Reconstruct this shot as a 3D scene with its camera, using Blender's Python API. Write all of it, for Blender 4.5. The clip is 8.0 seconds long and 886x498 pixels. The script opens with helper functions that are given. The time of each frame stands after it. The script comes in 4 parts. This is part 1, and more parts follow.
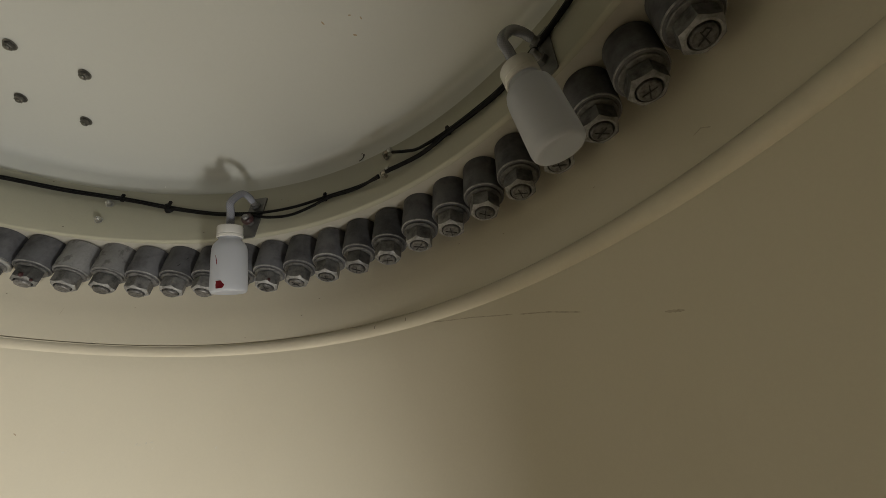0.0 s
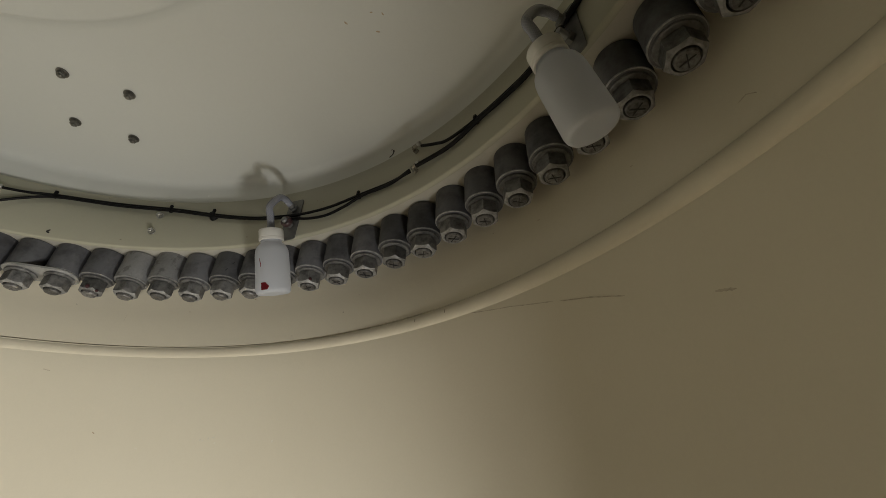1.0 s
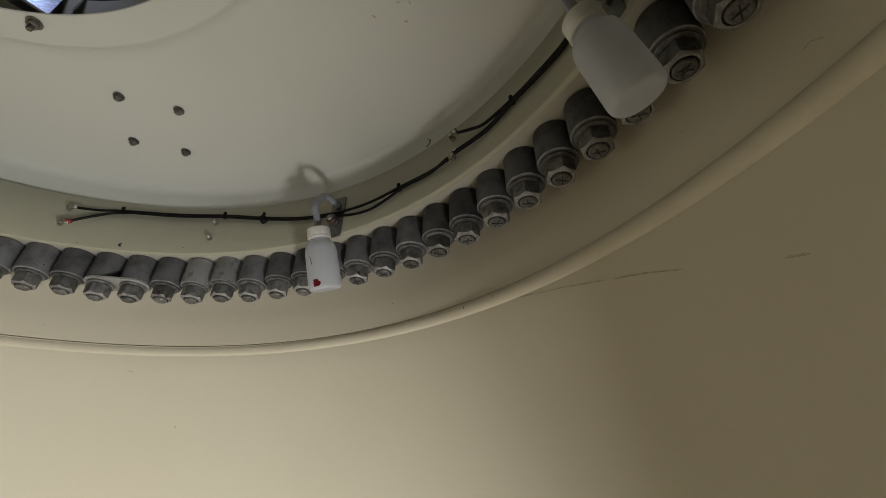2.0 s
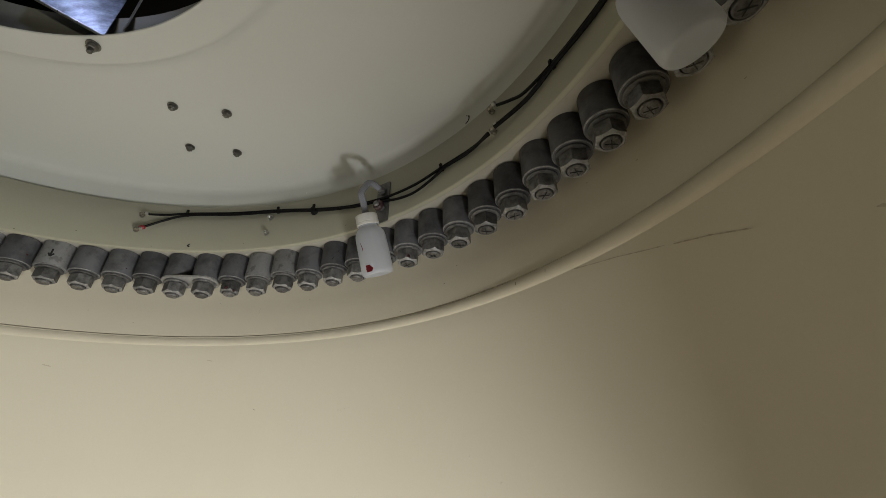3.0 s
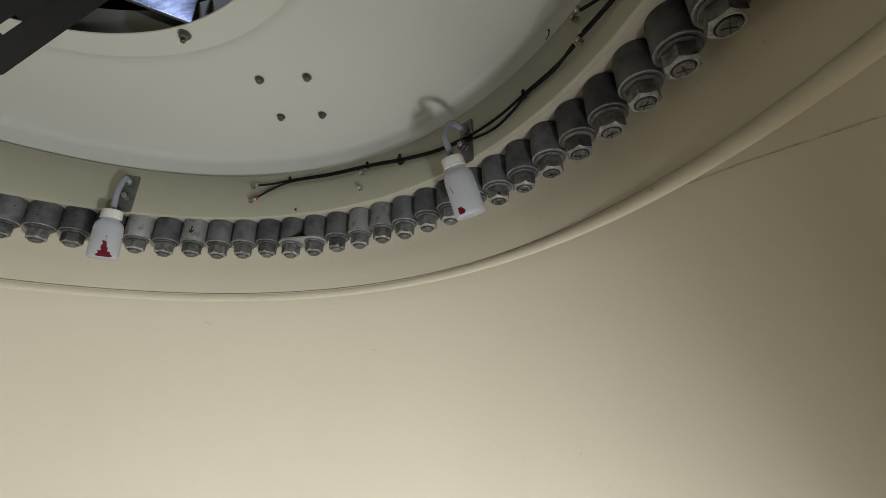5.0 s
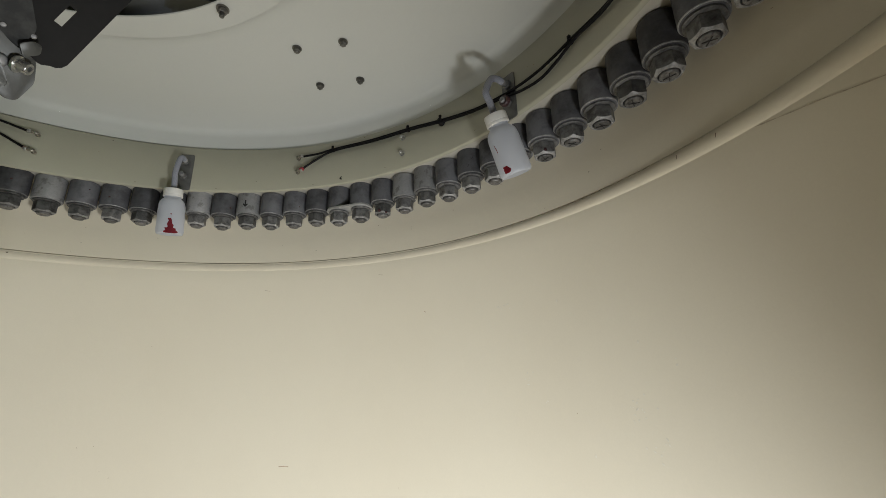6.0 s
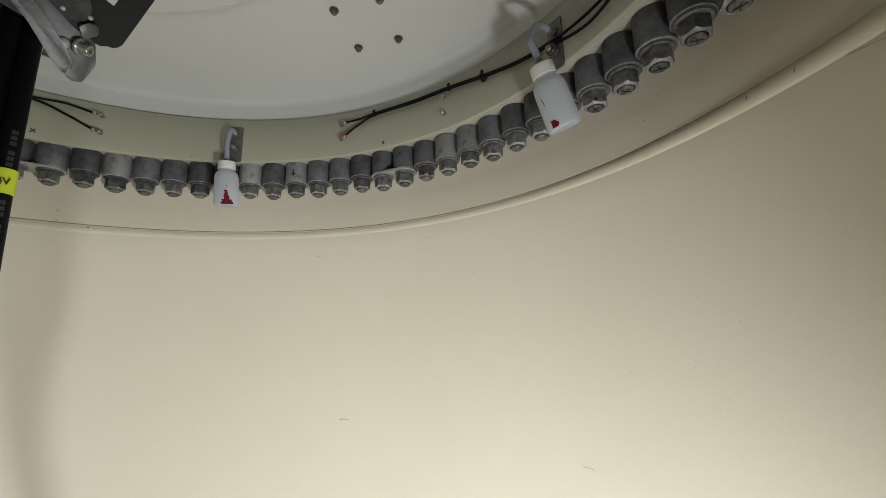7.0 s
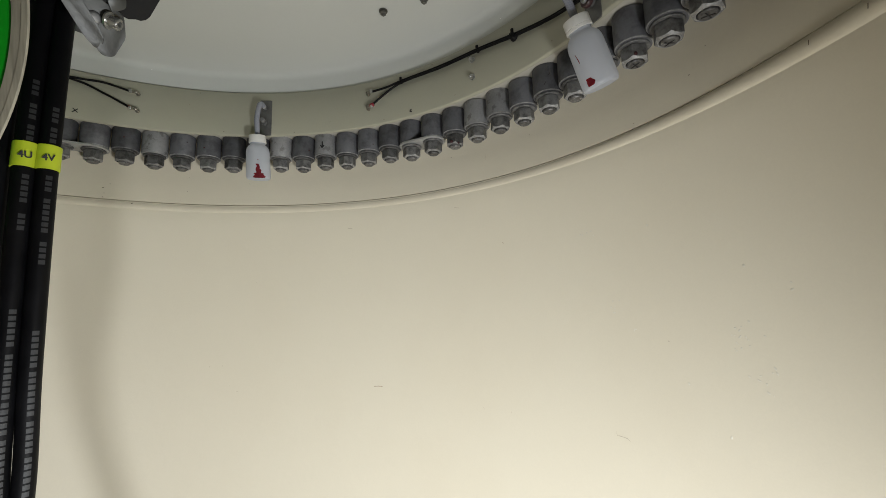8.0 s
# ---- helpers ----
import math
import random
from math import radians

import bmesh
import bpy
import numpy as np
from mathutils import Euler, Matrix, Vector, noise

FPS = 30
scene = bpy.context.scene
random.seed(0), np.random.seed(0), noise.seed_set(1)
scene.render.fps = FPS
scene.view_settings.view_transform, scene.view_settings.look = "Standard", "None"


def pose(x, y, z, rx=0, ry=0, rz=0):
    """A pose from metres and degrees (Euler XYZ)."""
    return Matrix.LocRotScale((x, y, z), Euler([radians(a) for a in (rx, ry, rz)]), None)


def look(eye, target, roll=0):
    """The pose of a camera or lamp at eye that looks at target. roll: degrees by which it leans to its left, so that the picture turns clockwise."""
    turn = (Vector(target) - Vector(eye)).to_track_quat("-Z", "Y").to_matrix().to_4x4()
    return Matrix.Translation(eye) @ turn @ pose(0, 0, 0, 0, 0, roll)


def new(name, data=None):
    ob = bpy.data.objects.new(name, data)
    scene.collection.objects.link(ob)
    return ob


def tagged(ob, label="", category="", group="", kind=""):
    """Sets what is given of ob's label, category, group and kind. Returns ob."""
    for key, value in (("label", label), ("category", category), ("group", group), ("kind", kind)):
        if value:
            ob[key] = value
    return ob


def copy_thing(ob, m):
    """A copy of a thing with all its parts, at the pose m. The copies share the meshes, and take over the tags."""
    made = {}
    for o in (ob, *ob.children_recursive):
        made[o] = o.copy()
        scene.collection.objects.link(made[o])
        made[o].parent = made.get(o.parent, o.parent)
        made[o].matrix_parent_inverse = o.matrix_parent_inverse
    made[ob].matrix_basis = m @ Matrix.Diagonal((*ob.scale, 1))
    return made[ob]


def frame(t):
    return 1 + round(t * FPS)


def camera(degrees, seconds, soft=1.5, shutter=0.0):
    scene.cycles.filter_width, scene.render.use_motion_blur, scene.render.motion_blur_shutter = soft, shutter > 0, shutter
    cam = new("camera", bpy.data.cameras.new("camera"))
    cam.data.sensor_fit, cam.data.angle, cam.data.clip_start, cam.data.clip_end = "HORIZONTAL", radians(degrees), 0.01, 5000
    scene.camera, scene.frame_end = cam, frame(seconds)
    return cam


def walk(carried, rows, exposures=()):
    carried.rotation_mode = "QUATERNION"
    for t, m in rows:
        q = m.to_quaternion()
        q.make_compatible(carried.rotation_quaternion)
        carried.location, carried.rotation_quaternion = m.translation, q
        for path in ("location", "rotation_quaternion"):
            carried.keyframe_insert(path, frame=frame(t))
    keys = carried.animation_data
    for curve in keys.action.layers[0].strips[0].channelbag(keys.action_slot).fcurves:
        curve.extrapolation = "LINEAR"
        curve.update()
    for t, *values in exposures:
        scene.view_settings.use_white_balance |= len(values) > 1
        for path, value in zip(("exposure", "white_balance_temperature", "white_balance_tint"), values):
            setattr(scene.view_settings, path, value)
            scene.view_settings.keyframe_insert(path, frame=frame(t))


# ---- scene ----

# The world: the pitch bearing's axis is z, its centre is x = y = 0, and the free ends of the nuts lie at z = 0.


def eye(x, y, z, yaw, pitch, roll):
    """A camera pose: yaw to the left of +y, pitch up, roll as in look()."""
    way = Vector((-math.sin(radians(yaw)) * math.cos(radians(pitch)), math.cos(radians(yaw)) * math.cos(radians(pitch)), math.sin(radians(pitch))))
    return look((x, y, z), Vector((x, y, z)) + way, roll)


cam = camera(93.14, 8.0, soft=0.6)
walk(cam, [
    (0.0, eye(0.5591, 0.3282, -0.4678, 13.743, 36.162, 0.586)),
    (0.5, eye(0.5596, 0.3291, -0.4654, 16.485, 35.540, 0.781)),
    (1.0, eye(0.5579, 0.3287, -0.4678, 19.522, 34.972, 0.628)),
    (1.5, eye(0.5540, 0.3264, -0.4687, 22.705, 34.292, 0.449)),
    (3.0, eye(0.5476, 0.3265, -0.4661, 33.619, 30.263, -0.096)),
    (3.5, eye(0.5465, 0.3285, -0.4644, 37.456, 28.471, -0.209)),
    (4.0, eye(0.5431, 0.3280, -0.4648, 41.022, 26.326, -0.344)),
    (4.5, eye(0.5401, 0.3282, -0.4646, 44.163, 24.406, -0.493)),
    (6.0, eye(0.5287, 0.3171, -0.4607, 53.261, 16.901, -1.289)),
    (6.5, eye(0.5250, 0.3133, -0.4609, 56.392, 14.593, -1.506)),
    (7.0, eye(0.5203, 0.3118, -0.4631, 59.376, 12.013, -1.579)),
    (7.5, eye(0.5142, 0.3129, -0.4643, 61.787, 9.943, -1.667)),
    (8.0, eye(0.5088, 0.3181, -0.4690, 63.654, 8.429, -1.601)),
], exposures=[(0, -0.34, 6680, 8), (3.5, -0.25, 6360, 8), (8, -0.19, 6170, 8)])

# ---- light ----
world = bpy.data.worlds.new("world")
world.use_nodes = True
world.node_tree.nodes["Background"].inputs["Color"].default_value = (0.02, 0.02, 0.02, 1)
world.node_tree.nodes["Background"].inputs["Strength"].default_value = 0.2
scene.world = world


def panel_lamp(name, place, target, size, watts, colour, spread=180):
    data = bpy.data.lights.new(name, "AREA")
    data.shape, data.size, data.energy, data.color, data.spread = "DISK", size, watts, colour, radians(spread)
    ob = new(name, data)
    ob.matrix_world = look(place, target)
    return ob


# the crew's work lamp stands low beside the wall, and a torch behind the camera; two unseen fill lights are added
# inside the blade
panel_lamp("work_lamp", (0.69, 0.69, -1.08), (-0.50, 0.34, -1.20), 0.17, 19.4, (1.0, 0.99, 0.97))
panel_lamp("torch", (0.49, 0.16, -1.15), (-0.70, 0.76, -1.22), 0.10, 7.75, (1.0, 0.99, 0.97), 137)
# added fills without a known source: bluish for the tray, warm for the collar
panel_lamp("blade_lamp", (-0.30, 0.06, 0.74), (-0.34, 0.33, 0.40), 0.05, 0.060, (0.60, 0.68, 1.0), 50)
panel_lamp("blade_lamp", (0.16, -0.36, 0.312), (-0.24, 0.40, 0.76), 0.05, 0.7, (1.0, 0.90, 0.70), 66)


# ---- materials ----
def nodes_of(name):
    m = bpy.data.materials.new(name)
    m.use_nodes = True
    return m, m.node_tree.nodes, m.node_tree.links


def surface(name, colour, rough=0.5, metal=0.0, grain=60.0, grain_amount=0.06, stain=4.0, stain_amount=0.10, bump=0.1, bump_scale=None,
            stain_colour=None, per_piece=0.0, coat=0.0, stretch=(1, 1, 1), rough_amount=0.12, distance=0.002, speck=0.0, speck_scale=200.0, speck_colour=(0.05, 0.04, 0.03), spec=0.5, edge=(0.42, 0.68)):
    """A worn surface: base colour with broad stains and fine grain, uneven gloss and a fine relief."""
    m, nodes, links = nodes_of(name)
    bsdf = nodes["Principled BSDF"]
    bsdf.inputs["Metallic"].default_value = metal
    bsdf.inputs["Coat Weight"].default_value = coat
    bsdf.inputs["Specular IOR Level"].default_value = spec
    where = nodes.new("ShaderNodeTexCoord")
    scaled = nodes.new("ShaderNodeMapping")
    scaled.inputs["Scale"].default_value = stretch
    links.new(where.outputs["Object"], scaled.inputs["Vector"])
    broad, fine = nodes.new("ShaderNodeTexNoise"), nodes.new("ShaderNodeTexNoise")
    broad.inputs["Scale"].default_value, broad.inputs["Detail"].default_value, broad.inputs["Roughness"].default_value = stain, 5, 0.6
    fine.inputs["Scale"].default_value, fine.inputs["Detail"].default_value, fine.inputs["Roughness"].default_value = grain, 4, 0.65
    links.new(scaled.outputs["Vector"], broad.inputs["Vector"])
    links.new(scaled.outputs["Vector"], fine.inputs["Vector"])
    info = nodes.new("ShaderNodeObjectInfo")
    if per_piece:
        shift = nodes.new("ShaderNodeVectorMath")
        shift.operation = "MULTIPLY_ADD"
        shift.inputs[1].default_value = (1, 1, 1)
        links.new(scaled.outputs["Vector"], shift.inputs[0])
        far = nodes.new("ShaderNodeMath")
        far.operation, far.inputs[1].default_value = "MULTIPLY", 40
        links.new(info.outputs["Random"], far.inputs[0])
        links.new(far.outputs[0], shift.inputs[2])
        links.new(shift.outputs[0], broad.inputs["Vector"])
        links.new(shift.outputs[0], fine.inputs["Vector"])
    ramp = nodes.new("ShaderNodeMapRange")
    ramp.inputs["From Min"].default_value, ramp.inputs["From Max"].default_value = edge
    links.new(broad.outputs["Fac"], ramp.inputs["Value"])
    weigh = nodes.new("ShaderNodeMath")
    weigh.operation, weigh.inputs[1].default_value = "MULTIPLY", stain_amount
    links.new(ramp.outputs["Result"], weigh.inputs[0])
    mix = nodes.new("ShaderNodeMix")
    mix.data_type = "RGBA"
    mix.inputs["A"].default_value = (*colour, 1)
    mix.inputs["B"].default_value = (*(stain_colour or [c * 0.45 for c in colour]), 1)
    links.new(weigh.outputs[0], mix.inputs["Factor"])
    value = nodes.new("ShaderNodeMapRange")
    value.inputs["To Min"].default_value, value.inputs["To Max"].default_value = 1 - grain_amount * 2, 1 + grain_amount * 2
    links.new(fine.outputs["Fac"], value.inputs["Value"])
    tone = value.outputs["Result"]
    if per_piece:
        spread = nodes.new("ShaderNodeMapRange")
        spread.inputs["To Min"].default_value, spread.inputs["To Max"].default_value = 1 - per_piece, 1 + per_piece
        links.new(info.outputs["Random"], spread.inputs["Value"])
        both = nodes.new("ShaderNodeMath")
        both.operation = "MULTIPLY"
        links.new(tone, both.inputs[0])
        links.new(spread.outputs["Result"], both.inputs[1])
        tone = both.outputs[0]
    graded = nodes.new("ShaderNodeVectorMath")
    graded.operation = "SCALE"
    links.new(mix.outputs["Result"], graded.inputs[0])
    links.new(tone, graded.inputs["Scale"])
    last = graded.outputs[0]
    if speck:
        dots = nodes.new("ShaderNodeTexVoronoi")
        dots.inputs["Scale"].default_value = speck_scale
        links.new(scaled.outputs["Vector"], dots.inputs["Vector"])
        near = nodes.new("ShaderNodeMath")
        near.operation, near.inputs[1].default_value = "LESS_THAN", speck
        links.new(dots.outputs["Distance"], near.inputs[0])
        few = nodes.new("ShaderNodeMath")
        few.operation = "MULTIPLY"
        patch = nodes.new("ShaderNodeMath")
        patch.operation, patch.inputs[1].default_value = "GREATER_THAN", 0.6
        links.new(broad.outputs["Fac"], patch.inputs[0])
        links.new(near.outputs[0], few.inputs[0])
        links.new(patch.outputs[0], few.inputs[1])
        over = nodes.new("ShaderNodeMix")
        over.data_type = "RGBA"
        over.inputs["B"].default_value = (*speck_colour, 1)
        links.new(few.outputs[0], over.inputs["Factor"])
        links.new(last, over.inputs["A"])
        last = over.outputs["Result"]
    links.new(last, bsdf.inputs["Base Color"])
    gloss = nodes.new("ShaderNodeMapRange")
    gloss.inputs["To Min"].default_value, gloss.inputs["To Max"].default_value = max(0.03, rough - rough_amount), min(1, rough + rough_amount)
    links.new(broad.outputs["Fac"], gloss.inputs["Value"])
    links.new(gloss.outputs["Result"], bsdf.inputs["Roughness"])
    relief = nodes.new("ShaderNodeBump")
    relief.inputs["Strength"].default_value, relief.inputs["Distance"].default_value = bump, distance
    height = fine
    if bump_scale:
        height = nodes.new("ShaderNodeTexNoise")
        height.inputs["Scale"].default_value, height.inputs["Detail"].default_value = bump_scale, 3
        links.new(scaled.outputs["Vector"], height.inputs["Vector"])
    links.new(height.outputs["Fac"], relief.inputs["Height"])
    links.new(relief.outputs["Normal"], bsdf.inputs["Normal"])
    return m


hub_paint = surface("hub_paint", (0.66, 0.608, 0.488), 0.42, grain=240, grain_amount=0.015, stain=2.2, stain_amount=0.10, bump=0.25, bump_scale=55,
                    stain_colour=(0.50, 0.42, 0.29), speck=0.032, speck_scale=26, speck_colour=(0.42, 0.35, 0.25), distance=0.0012)
bead_paint = surface("bead_paint", (0.66, 0.605, 0.485), 0.4, grain=120, grain_amount=0.02, stain=7, stain_amount=0.16, bump=0.5, bump_scale=35, stain_colour=(0.46, 0.38, 0.27), distance=0.002)
ring_paint = surface("ring_paint", (0.365, 0.355, 0.280), 0.38, grain=200, grain_amount=0.015, stain=5, stain_amount=0.14, bump=0.15, stain_colour=(0.36, 0.33, 0.22), speck=0.05, speck_scale=40, speck_colour=(0.25, 0.2, 0.13))
white_paint = surface("white_paint", (0.55, 0.558, 0.532), 0.33, grain=150, grain_amount=0.012, stain=3, stain_amount=0.08, bump=0.12, bump_scale=30, stain_colour=(0.50, 0.50, 0.45), speck=0.03, speck_scale=22, speck_colour=(0.9, 0.9, 0.88))
zinc = surface("zinc", (0.128, 0.129, 0.138), 0.58, metal=0.25, grain=150, grain_amount=0.09, stain=26, stain_amount=0.62, bump=0.22, stain_colour=(0.045, 0.043, 0.047), per_piece=0.36, rough_amount=0.16, edge=(0.44, 0.64), spec=0.4)
flange_paint = surface("flange_paint", (0.46, 0.44, 0.38), 0.5, grain=160, grain_amount=0.03, stain=12, stain_amount=0.2, bump=0.1, stain_colour=(0.27, 0.24, 0.18))
zinc_bright = surface("zinc_bright", (0.27, 0.27, 0.272), 0.52, metal=0.3, grain=160, grain_amount=0.12, stain=45, stain_amount=0.65, bump=0.25, stain_colour=(0.12, 0.115, 0.11), per_piece=0.30, rough_amount=0.15, edge=(0.54, 0.62))
nut_zinc = surface("nut_zinc", (0.155, 0.153, 0.150), 0.52, metal=0.3, grain=180, grain_amount=0.14, stain=62, stain_amount=0.9, bump=0.45, stain_colour=(0.045, 0.044, 0.043), per_piece=0.40, rough_amount=0.16)
# nut undersides: rubbed metal, with the light from below put into the colour
nut_worn_lit = surface("nut_worn_lit", (0.27, 0.27, 0.268), 0.5, metal=0.25, grain=200, grain_amount=0.14, stain=90, stain_amount=0.9, bump=0.3, stain_colour=(0.12, 0.115, 0.11), per_piece=0.3)
edge_pale = surface("edge_pale", (0.30, 0.30, 0.30), 0.45, metal=0.3, grain=200, grain_amount=0.15, stain=60, stain_amount=0.8, bump=0.2, stain_colour=(0.08, 0.08, 0.08), per_piece=0.3)
stud_steel = surface("stud_steel", (0.16, 0.156, 0.152), 0.5, metal=0.3, grain=220, grain_amount=0.14, stain=150, stain_amount=0.9, bump=0.3, stain_colour=(0.05, 0.045, 0.04), per_piece=0.3)
marker = surface("marker", (0.012, 0.012, 0.014), 0.6, grain_amount=0.02, stain_amount=0.0, bump=0.0)
red_grease = surface("red_grease", (0.25, 0.010, 0.022), 0.5, grain=90, grain_amount=0.08, stain=60, stain_amount=0.4, bump=0.3)
rubber = surface("rubber", (0.004, 0.004, 0.0045), 0.5, spec=0.14, grain=150, grain_amount=0.08, stain=20, stain_amount=0.2, bump=0.1, stain_colour=(0.03, 0.03, 0.03))
cable_black = surface("cable_black", (0.0022, 0.0022, 0.0027), 0.5, spec=0.1, grain=220, grain_amount=0.06, stain=15, stain_amount=0.25, bump=0.1, stain_colour=(0.012, 0.012, 0.014))
cable_print = surface("cable_print", (0.0125, 0.013, 0.0145), 0.6, grain=900, grain_amount=0.25, stain=500, stain_amount=0.9, bump=0.0, stain_colour=(0.006, 0.006, 0.007))
yellow_tag = surface("yellow_tag", (0.42, 0.50, 0.02), 0.45, grain_amount=0.02, stain=30, stain_amount=0.1, bump=0.05)
brass = surface("brass", (0.27, 0.255, 0.22), 0.28, metal=0.7, grain=200, grain_amount=0.06, stain=80, stain_amount=0.4, bump=0.1, stain_colour=(0.25, 0.2, 0.13))
steel = surface("steel", (0.52, 0.52, 0.50), 0.3, metal=0.85, grain=200, grain_amount=0.08, stain=50, stain_amount=0.35, bump=0.15, per_piece=0.1)
brushed = surface("brushed", (0.34, 0.36, 0.44), 0.36, metal=0.95, grain=120, grain_amount=0.3, stain=26, stain_amount=0.9, bump=0.22, bump_scale=220, rough_amount=0.25, stretch=(1, 1, 1))
galvanised = surface("galvanised", (0.066, 0.068, 0.064), 0.42, metal=0.2, grain=60, grain_amount=0.2, stain=30, stain_amount=1.0, bump=0.3, stain_colour=(0.025, 0.026, 0.025))
dull_galvanised = surface("dull_galvanised", (0.036, 0.037, 0.035), 0.42, metal=0.2, grain=60, grain_amount=0.2, stain=30, stain_amount=1.0, bump=0.5, stain_colour=(0.060, 0.062, 0.058))
plate_steel = surface("plate_steel", (0.15, 0.15, 0.145), 0.45, metal=0.5, grain=90, grain_amount=0.1, stain=30, stain_amount=0.4, bump=0.15)
rubbed_steel = surface("rubbed_steel", (0.030, 0.031, 0.031), 0.65, spec=0.15, grain=90, grain_amount=0.15, stain=45, stain_amount=0.7, bump=0.25, stain_colour=(0.07, 0.07, 0.068))
lock_steel = surface("lock_steel", (0.42, 0.42, 0.415), 0.45, metal=0.4, grain=160, grain_amount=0.1, stain=45, stain_amount=0.5, bump=0.2, stain_colour=(0.2, 0.195, 0.18), per_piece=0.1)
dark_steel = surface("dark_steel", (0.022, 0.0215, 0.021), 0.7, metal=0.0, spec=0.12, grain=150, grain_amount=0.08, stain=10, stain_amount=0.2, bump=0.1)
green_paint = surface("green_paint", (0.016, 0.43, 0.016), 0.5, spec=0.2, grain=150, grain_amount=0.03, stain=12, stain_amount=0.15, bump=0.1)
cast_rim = surface("cast_rim", (0.42, 0.39, 0.30), 0.55, spec=0.3, grain=160, grain_amount=0.10, stain=40, stain_amount=0.6, bump=0.03, stain_colour=(0.16, 0.15, 0.12), stretch=(4, 0.4, 1))
# unseen hub surfaces, dark and brown to cut and warm the bounced light
unseen_dark = surface("unseen_dark", (0.12, 0.092, 0.056), 0.6, grain=120, grain_amount=0.06, stain=4, stain_amount=0.3, bump=0.2)
# near-black colour stands in for the deep shade inside the blade
blade_unlit = surface("blade_unlit", (0.012, 0.012, 0.012), 0.6, grain=60, grain_amount=0.1, stain=5, stain_amount=0.3, bump=0.2, spec=0.2)
fibreglass = surface("fibreglass", (0.17, 0.17, 0.145), 0.5, grain=80, grain_amount=0.06, stain=5, stain_amount=0.2, bump=0.2)
dirt = surface("dirt", (0.10, 0.075, 0.05), 0.8, grain=200, grain_amount=0.2, stain_amount=0.2)
maroon = surface("maroon", (0.055, 0.026, 0.028), 0.4, grain=120, grain_amount=0.06, stain=50, stain_amount=0.3, bump=0.1)
cap_white = surface("cap_white", (0.70, 0.69, 0.66), 0.4, grain=120, grain_amount=0.02, stain=40, stain_amount=0.08, bump=0.1)
scratch_brown = surface("scratch_brown", (0.52, 0.455, 0.35), 0.7, grain=300, grain_amount=0.15, stain=120, stain_amount=0.5)
pale_wear = surface("pale_wear", (0.42, 0.33, 0.23), 0.6, grain=200, grain_amount=0.1, stain=60, stain_amount=0.4)


def milky_plastic():
    """Thin cloudy plastic: half of the light goes through the wall, a little of it straight."""
    m, nodes, links = nodes_of("milky_plastic")
    bsdf = nodes["Principled BSDF"]
    bsdf.inputs["Base Color"].default_value = (0.68, 0.70, 0.755, 1)
    cloud = nodes.new("ShaderNodeTexNoise")
    cloud.inputs["Scale"].default_value = 18
    gloss = nodes.new("ShaderNodeMapRange")
    gloss.inputs["To Min"].default_value, gloss.inputs["To Max"].default_value = 0.24, 0.42
    links.new(cloud.outputs["Fac"], gloss.inputs["Value"])
    links.new(gloss.outputs["Result"], bsdf.inputs["Roughness"])
    inside, clear = nodes.new("ShaderNodeBsdfTranslucent"), nodes.new("ShaderNodeBsdfTransparent")
    inside.inputs["Color"].default_value = (0.83, 0.86, 0.93, 1)
    clear.inputs["Color"].default_value = (0.85, 0.86, 0.88, 1)
    thin, body = nodes.new("ShaderNodeMixShader"), nodes.new("ShaderNodeMixShader")
    thin.inputs["Fac"].default_value, body.inputs["Fac"].default_value = 0.34, 0.58
    links.new(inside.outputs[0], thin.inputs[1])
    links.new(clear.outputs[0], thin.inputs[2])
    links.new(bsdf.outputs[0], body.inputs[1])
    links.new(thin.outputs[0], body.inputs[2])
    links.new(body.outputs[0], nodes["Material Output"].inputs["Surface"])
    return m


def braided_hose():
    m, nodes, links = nodes_of("braided_hose")
    bsdf = nodes["Principled BSDF"]
    where = nodes.new("ShaderNodeUVMap")
    waves = []
    for turn in (45, -45):
        spin = nodes.new("ShaderNodeMapping")
        spin.inputs["Rotation"].default_value = (0, 0, radians(turn))
        wave = nodes.new("ShaderNodeTexWave")
        wave.inputs["Scale"].default_value = 1.7
        links.new(where.outputs["UV"], spin.inputs["Vector"])
        links.new(spin.outputs["Vector"], wave.inputs["Vector"])
        waves.append(wave)
    top = nodes.new("ShaderNodeMath")
    top.operation = "MAXIMUM"
    links.new(waves[0].outputs["Fac"], top.inputs[0])
    links.new(waves[1].outputs["Fac"], top.inputs[1])
    thread = nodes.new("ShaderNodeMapRange")
    thread.inputs["From Min"].default_value, thread.inputs["From Max"].default_value = 0.82, 1.0
    links.new(top.outputs[0], thread.inputs["Value"])
    mix = nodes.new("ShaderNodeMix")
    mix.data_type = "RGBA"
    mix.inputs["A"].default_value, mix.inputs["B"].default_value = (0.27, 0.28, 0.33, 1), (0.35, 0.36, 0.41, 1)
    links.new(thread.outputs["Result"], mix.inputs["Factor"])
    links.new(mix.outputs["Result"], bsdf.inputs["Base Color"])
    bsdf.inputs["Roughness"].default_value = 0.25
    bsdf.inputs["Transmission Weight"].default_value = 0.15
    return m


milky = milky_plastic()
hose_clear = braided_hose()


# ---- mesh tools ----
def polar(phi, r, z):
    return Vector((r * math.cos(radians(phi)), r * math.sin(radians(phi)), z))


